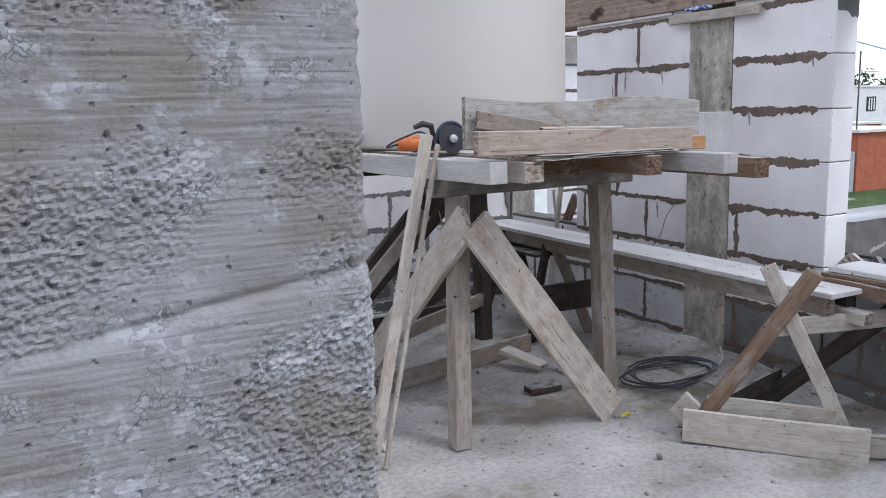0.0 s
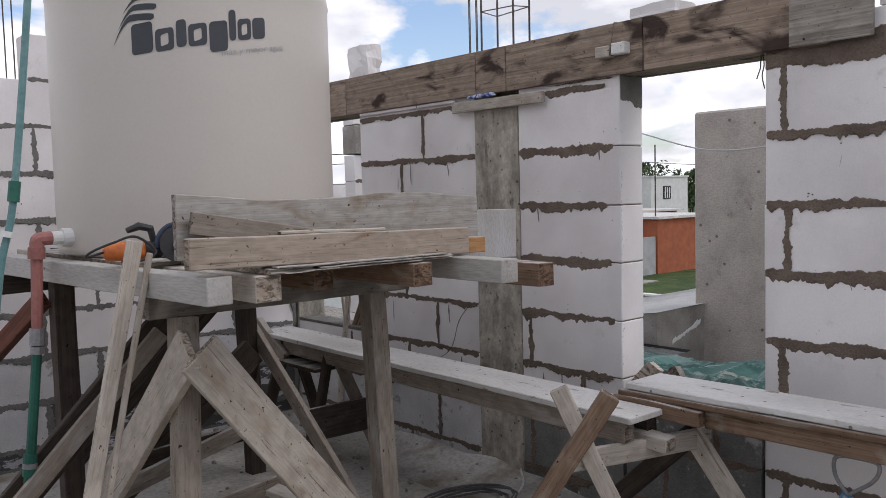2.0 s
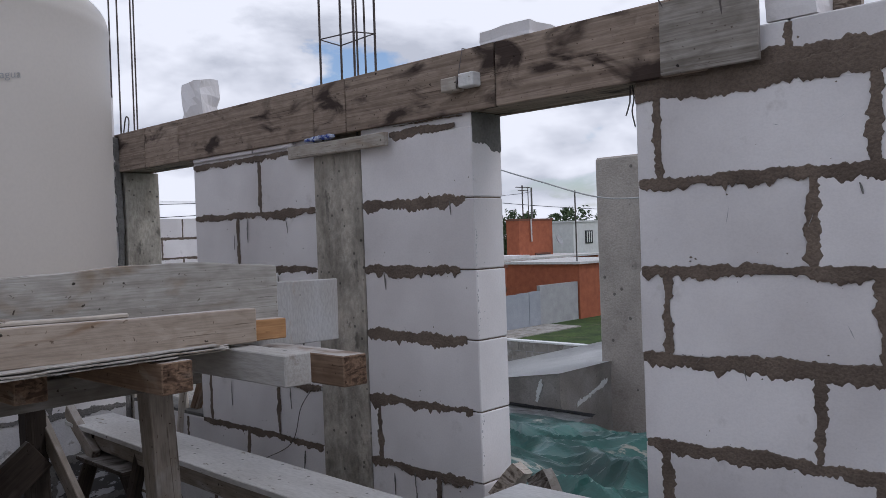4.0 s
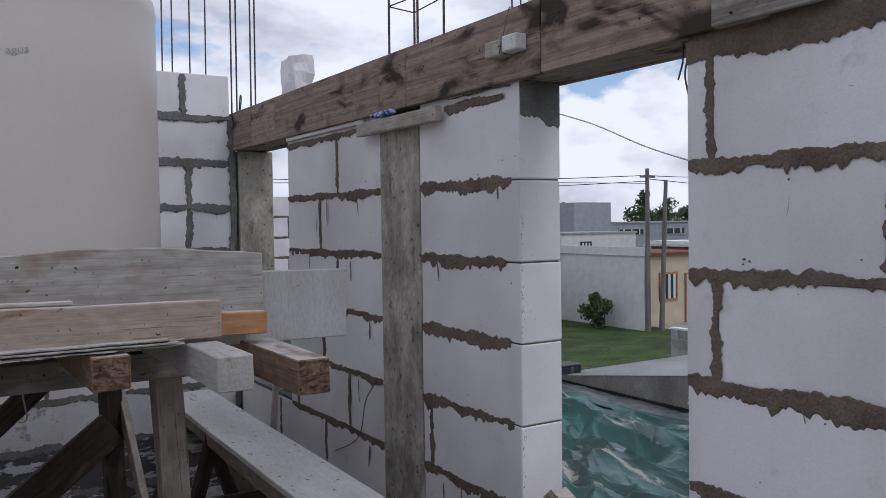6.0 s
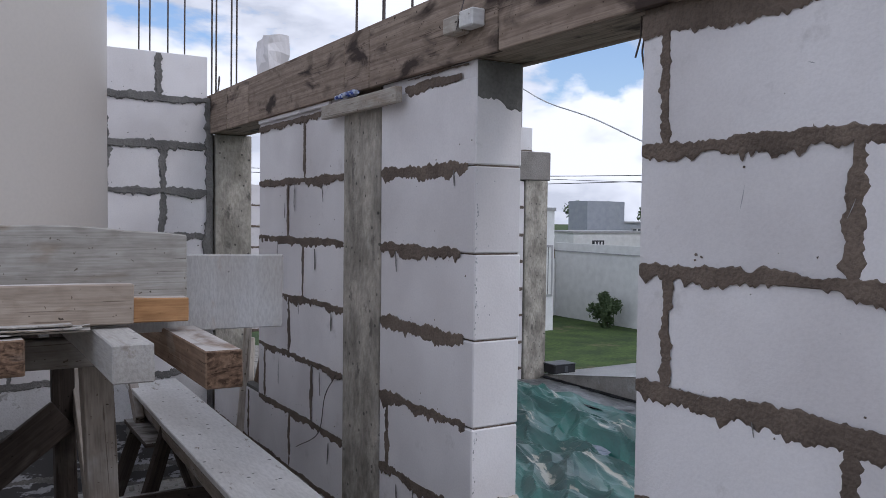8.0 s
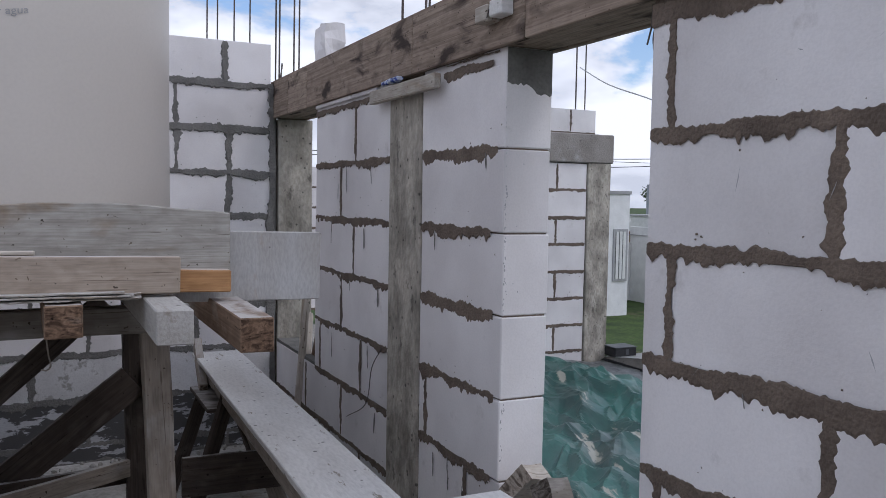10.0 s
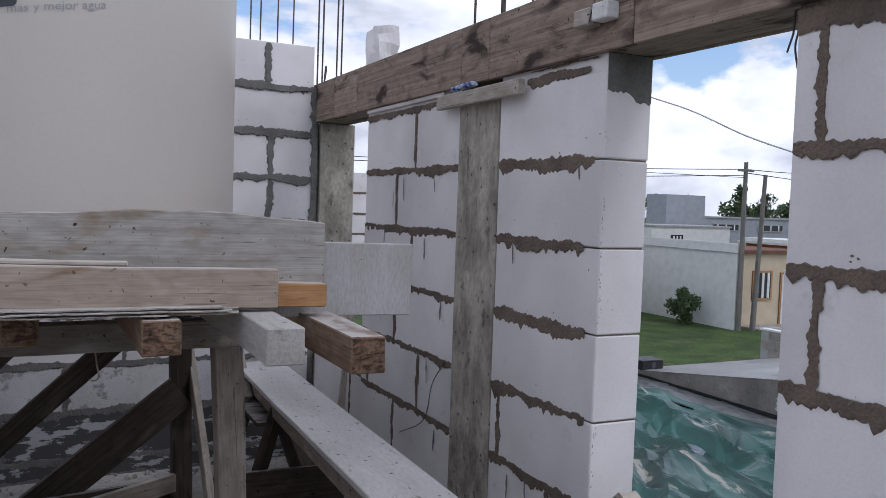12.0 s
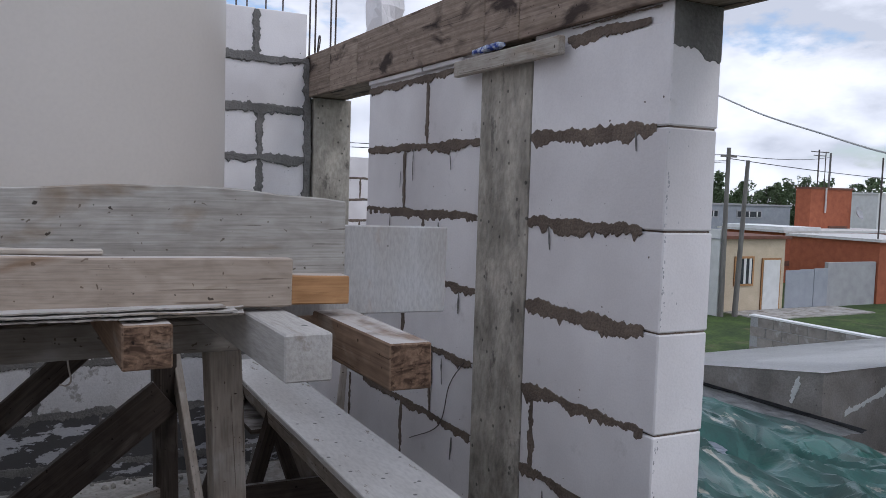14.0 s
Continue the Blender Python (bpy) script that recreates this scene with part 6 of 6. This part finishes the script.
# cable sagging over the terrace, from the terrace column to the upright panel
cab = thing("service_cable", "thin pale grey cable sagging over the terrace", "cable")
part("strand", tube_bm(curve_pts([(7.12, 7.15, 2.84), (7.04, 6.57, 2.60), (7.0, 5.9, 2.39), (7.0, 5.3, 2.15), (7.0, 4.8, 1.99), (7.0, 4.3, 1.84), (7.0, 3.95, 1.80), (7.05, 3.58, 1.83), (7.3, 3.0, 1.96), (8.3, 2.4, 2.26)], 6), 0.006, 6), M_HOSE2, cab)

# ---- street ----
def house(name, label, x0, x1, y0, y1, top, wall_m, roof_m, windows=(), doors=(), over=0.15, parapet=0.0):
    """A low flat-roofed house: walls, roof slab, framed windows and doors on its front (y0)."""
    h = thing(name, label, "house", kind="")
    part("wall", box_bm(x0, x1, y0, y1, GZ, top), wall_m, h)
    part("roof", box_bm(x0 - over, x1 + over, y0 - over, y1 + over, top, top + 0.14), roof_m, h)
    for a, b, z0, z1, fm in windows:
        w = part("window", box_bm(a - 0.10, b + 0.10, y0 - 0.06, y0 - 0.004, z0 - 0.10, z1 + 0.10), fm, h)
        part("pane", box_bm(a, b, y0 - 0.065, y0 - 0.061, z0, z1), M_DARKG, w)
        for k in range(3):
            c = a + (b - a) * (k + 0.5) / 3
            part("bar", box_bm(c - 0.07, c + 0.07, y0 - 0.09, y0 - 0.07, z0, z1), M_WHITE, w)
    for a, b, z1, fm, dm in doors:
        d = part("door", box_bm(a - 0.09, b + 0.09, y0 - 0.06, y0 - 0.004, GZ, z1 + 0.09), fm, h)
        part("leaf", box_bm(a, b, y0 - 0.085, y0 - 0.062, GZ + 0.03, z1), dm, d)
    return h


house("house", "cream rendered house with a barred window and white door", 29.3, 33.75, 27.3, 35, -0.15, M_BEIGE, M_BRICKD, [(30.65, 31.65, -2.15, -1.02, M_WOODO)], [(32.35, 33.4, -1.1, M_WOODO, M_WHITE)], 0.2)
house("house", "white rendered house with a tall window", 20.5, 25.2, 29.0, 38, 1.85, M_SCREED, M_GREYW, [(24.45, 25.0, -1.8, 0.25, M_GREYW)], (), 0.05)
house("house", "white house beyond a garden wall", 25.3, 28.7, 33.5, 42, 0.55, M_WHITE, M_WHITE, [(26.0, 26.6, -2.0, -0.9, M_BLACK)], (), 0.1)
house("house", "red brick house with pale flat roofs", 43.9, 56.0, 36.0, 40.5, -0.3, M_BRICKO, M_PLANK, [(46.8, 50.1, -3.0, -2.45, M_YELLOWP)], (), 0.4)
house("house", "orange brick water tower on a roof", 50.0, 54.2, 39.0, 40.2, 2.5, M_BRICKO, M_BRICKD, (), (), 0.05)
house("house", "red brick house at the end of the street", 40.4, 47.0, 27.2, 32.5, -0.3, M_BRICKO, M_PLANK, (), (), 0.2)
tower = bpy.data.objects["house.004"]
# flat dark panel on the wall gives the shade inside a recess
part("opening", box_bm(52.0, 53.7, 38.93, 38.996, -1.4, -0.1), M_DARKG, tower, "flat dark panel painted as a shaded recess")
part("opening_frame", box_bm(51.88, 51.99, 38.92, 38.998, -1.4, -0.1), M_BRICKD, tower)
part("opening_frame", box_bm(53.71, 53.82, 38.92, 38.998, -1.4, -0.1), M_BRICKD, tower)
part("opening_frame", box_bm(51.88, 53.82, 38.92, 38.998, -0.095, 0.02), M_BRICKD, tower)
part("vent_pipe", tube_bm([(51.4, 38.9, 0.9), (51.4, 38.9, 2.6)], 0.06, 6), M_PLANK, tower)
part("dish", lathe_bm([(0.05, 0.0), (0.3, 0.04), (0.48, 0.16), (0.45, 0.16), (0.28, 0.06), (0.04, 0.03)], 18), M_GREYW, tower).matrix_world = Matrix.Translation((54.5, 38.7, 0.9)) @ Euler((radians(65), 0, radians(15))).to_matrix().to_4x4()
brick_house = bpy.data.objects["house.003"]
part("dark_band", box_bm(43.9, 56.0, 35.94, 35.997, -2.35, -2.05), M_BRICKD, brick_house, "dark brown band over the windows")
part("roof_step", box_bm(43.5, 46.8, 35.6, 40.5, -0.16, 0.05), M_SCREED, brick_house)
mast_house = bpy.data.objects["house.005"]
part("mast", tube_bm([(40.8, 27.6, -0.2), (40.8, 27.6, 3.9)], 0.04, 6), M_STEEL, mast_house)
house("house", "grey rendered block with a flat roof", 49.7, 54.0, 55.0, 57.5, 2.9, M_GREYB, M_GREYB, (), (), 0.0)
house("house", "long grey building with dark windows", 54.2, 68.0, 55.5, 58.5, 1.15, M_GREYB, M_GREYW, [(55.5, 58.5, 0.1, 0.6, M_GREYW), (61, 64, 0.1, 0.6, M_GREYW)], (), 0.1)
house("house", "small white house far along the street", 64.0, 70.0, 43.8, 48.0, 2.4, M_WHITE, M_WHITE, [(66, 67, 0.5, 1.5, M_BLACK)], (), 0.1)
house("house", "low white houses behind the garden", 44.0, 52.0, 50.0, 54.0, 0.4, M_WHITE, M_GREYW, [(46, 47, -1.2, -0.3, M_BLACK)], (), 0.1)
gw = thing("garden_wall", "tall white rendered garden wall with a flat coping", "wall", kind="structure")
part("panel", box_bm(28.8, 29.0, 26.5, 33.4, GZ, -0.12), M_WHITE, gw)
part("panel", box_bm(25.3, 28.79, 33.3, 33.45, GZ, -0.5), M_WHITE, gw)
# grey strip added to draw the thin shadow line under the coping
part("lip", box_bm(28.74, 29.04, 26.46, 33.44, -0.119, -0.085), M_GREYW, gw)
part("coping", box_bm(28.78, 29.02, 26.48, 33.42, -0.084, 0.30), M_WHITE, gw)
gate = thing("metal_gate", "grey corrugated metal gate between house and wall", "gate")
for k in range(3):
    part("sheet", box_bm(33.86 + k * 0.97, 33.86 + k * 0.97 + 0.955, 27.25 + 0.02 * (k % 2), 27.29 + 0.02 * (k % 2), GZ + 0.04, -1.6 + 0.03 * k), M_GREYB, gate)
tagged(part("boundary_wall", box_bm(36.8, 40.35, 27.3, 27.5, GZ, -1.28), M_GREYW), "plain grey cement boundary wall", "wall", kind="structure")
tagged(part("driveway", box_bm(29.9, 37.2, 25.0, 27.2, GZ - 0.1, GZ + 0.05), M_FLOOR), "pale concrete driveway and path", "path", kind="structure")
tagged(part("pavement", box_bm(14.0, 60.0, 9.0, 15.0, GZ - 0.1, GZ + 0.02), M_FLOOR), "pale concrete pavement beside the lawn", "pavement", kind="structure")
lw = thing("low_wall", "grey hollow-block boundary wall with a pale coping", "wall", kind="structure")
for r in range(12):
    for k in range(12):
        y = 13.3 - 0.41 * (k + 1) + 0.2 * (r % 2) - 0.2
        part("block", box_bm(16.0, 16.15, y, min(13.3, y + 0.398), -1.085 - 0.21 * r, -0.887 - 0.21 * r, 0.004), M_PARA, lw)
part("bed", box_bm(16.01, 16.14, 8.4, 13.29, GZ, -0.89), M_GREYW, lw)
part("coping", box_bm(15.985, 16.165, 8.3, 13.31, -0.885, -0.85), M_SCREED, lw, "pale cement coping")


def pole(label, x, y, top, dx):
    p = thing("utility_pole", label, "pole", group="utility poles")
    part("shaft", tube_bm([(x, y, GZ), (x + dx, y, top)], [0.125, 0.085], 10), M_POLE, p)
    return p


p1 = pole("tall grey wooden utility pole with wires", 28.93, 26.4, 3.75, -0.02)
part("crossarm", box_bm(28.5, 29.35, 26.35, 26.45, 3.35, 3.45), M_POLE, p1)
pole("leaning grey wooden utility pole", 29.55, 26.2, 3.25, 0.30)
far_p = pole("grey utility pole far down the street", 66.0, 50.0, 6.0, 0.1)


def wire(label, a, b, sag, r=0.014):
    a, b = Vector(a), Vector(b)
    pts = [a.lerp(b, i / 16) + Vector((0, 0, -sag * 4 * (i / 16) * (1 - i / 16))) for i in range(17)]
    w = thing("power_line", label, "wire", group="overhead wires")
    part("strand", tube_bm(pts, r, 5), M_BLACK, w)


wire("black overhead power line between poles", (28.93, 26.4, 3.45), (66.0, 50.0, 5.6), 0.2, 0.02)
wire("black overhead power line between poles", (28.93, 26.4, 3.3), (60.0, 30.0, 3.0), 0.3, 0.018)
wire("black overhead power line between poles", (28.93, 26.4, 3.45), (2.0, 40.0, 3.7), 0.3, 0.018)
wire("black overhead power line between poles", (28.93, 26.4, 3.2), (-10.0, 60.0, 2.6), 0.3, 0.018)
wire("black overhead line behind the passage", (28.93, 26.4, 3.1), (-30.0, 22.0, 2.75), 0.05, 0.012)

ant = thing("antenna", "thin roof antenna mast with crossbars", "antenna")
part("mast", tube_bm([(51.2, 39.5, 2.6), (51.2, 39.5, 5.2)], 0.05, 6), M_STEEL, ant)
part("bar", tube_bm([(50.4, 39.5, 5.05), (52.2, 39.5, 5.05)], 0.035, 5), M_STEEL, ant)
part("bar", tube_bm([(50.7, 39.5, 4.8), (51.9, 39.5, 4.8)], 0.03, 5), M_STEEL, ant)
part("mast", tube_bm([(51.9, 39.5, 2.6), (51.9, 39.5, 5.1)], 0.035, 6), M_STEEL, ant)


# ---- trees ----
def leaf_crown(centres, count, size, seed):
    """Many small leaf faces scattered round uneven clumps."""
    rg = random.Random(seed)
    verts, faces = [], []
    for k in range(count):
        cx, cy, cz, r = rg.choice(centres)
        d = Vector((rg.gauss(0, 1), rg.gauss(0, 1), rg.gauss(0, 1))).normalized() * r * rg.random() ** 0.45
        c = Vector((cx, cy, cz)) + d
        u = Vector((rg.gauss(0, 1), rg.gauss(0, 1), rg.gauss(0, 1))).normalized() * size * rg.uniform(0.6, 1.4)
        v = u.cross(Vector((rg.gauss(0, 1), rg.gauss(0, 1), rg.gauss(0, 1)))).normalized() * size * 0.45
        b = len(verts)
        verts += [tuple(c - u), tuple(c + v), tuple(c + u), tuple(c - v)]
        faces.append((b, b + 1, b + 2, b + 3))
    me = bpy.data.meshes.new("crown")
    me.from_pydata(verts, [], faces)
    me.materials.append(M_LEAF)
    return me


def tree(label, x, y, height, spread, seed, leaves=1500, size=0.25, category="tree", name="tree", trunk=0.3):
    rg = random.Random(seed)
    t = thing(name, label, category)
    part("trunk", tube_bm([(x, y, GZ), (x + 0.05 * height, y, GZ + height * 0.4), (x, y, GZ + height * 0.85)], [0.02 * height + 0.02, 0.014 * height + 0.01, 0.004 * height], 8), M_WOODD, t)
    cs = []
    for k in range(9):
        a = rg.uniform(0, 6.28)
        rr = spread * rg.uniform(0.1, 0.75)
        hz = GZ + height * rg.uniform(trunk, 0.92)
        cs.append((x + rr * math.cos(a), y + rr * math.sin(a), hz, spread * rg.uniform(0.22, 0.48)))
        part("limb", tube_bm([(x, y, max(GZ + height * 0.15, hz - height * 0.2)), (x + rr * math.cos(a), y + rr * math.sin(a), hz)], [0.008 * height, 0.003 * height], 5), M_WOODD, t)
    o = new("crown", leaf_crown(cs, leaves, size, seed))
    o.parent = t


tree("small round green bush on the lawn", 28.0, 28.6, 1.45, 0.85, 3, 2200, 0.10, "bush", "bush", 0.2)
rg0 = random.Random(9)
for k in range(16):
    tree("dark green tree in the distance beyond the houses", 82 + k * 3.2 + rg0.uniform(-1, 1), 78 + rg0.uniform(-4, 8), rg0.uniform(6.0, 9.2), rg0.uniform(1.8, 3.2), 20 + k, 620, 0.34)
for x, y, hgt in ((73, 70, 5.9), (76.5, 69, 7.4), (79, 72, 6.9), (81.5, 69, 7.4), (84, 71, 8.1), (87, 70, 8.4), (89.5, 71, 8.5), (92, 70, 8.2), (100, 71, 7.4), (104, 70, 8.0), (56, 60, 6.5), (59, 68, 7.2), (70, 56, 7.0), (76, 52, 7.6), (80, 58, 7.4), (66, 50.5, 5.6), (62.5, 68, 7.4)):
    tree("dark green tree among the distant houses", x, y, hgt, hgt * 0.27, int(x * 3), 620, 0.21)

twine = thing("twine", "loop of pale twine hanging from a brace", "twine")
part("strand", tube_bm(curve_pts([(2.385, 4.30, 0.90), (2.392, 4.28, 0.84), (2.40, 4.28, 0.79), (2.385, 4.28, 0.772), (2.362, 4.28, 0.778)], 5), 0.0035, 6), M_WOODP, twine)

box = thing("black_crate", "shallow black plastic crate on the low end of the roof", "crate")
part("body", box_bm(7.46, 7.72, 6.90, 7.10, -0.005, 0.085, 0.008), M_BLACK, box)
part("rim", box_bm(7.455, 7.725, 6.895, 7.105, 0.0855, 0.094, 0.003), M_HOSE, box)
part("label_patch", box_bm(7.58, 7.62, 6.897, 6.8995, 0.01, 0.07), M_HOSE, box, "grey patch")
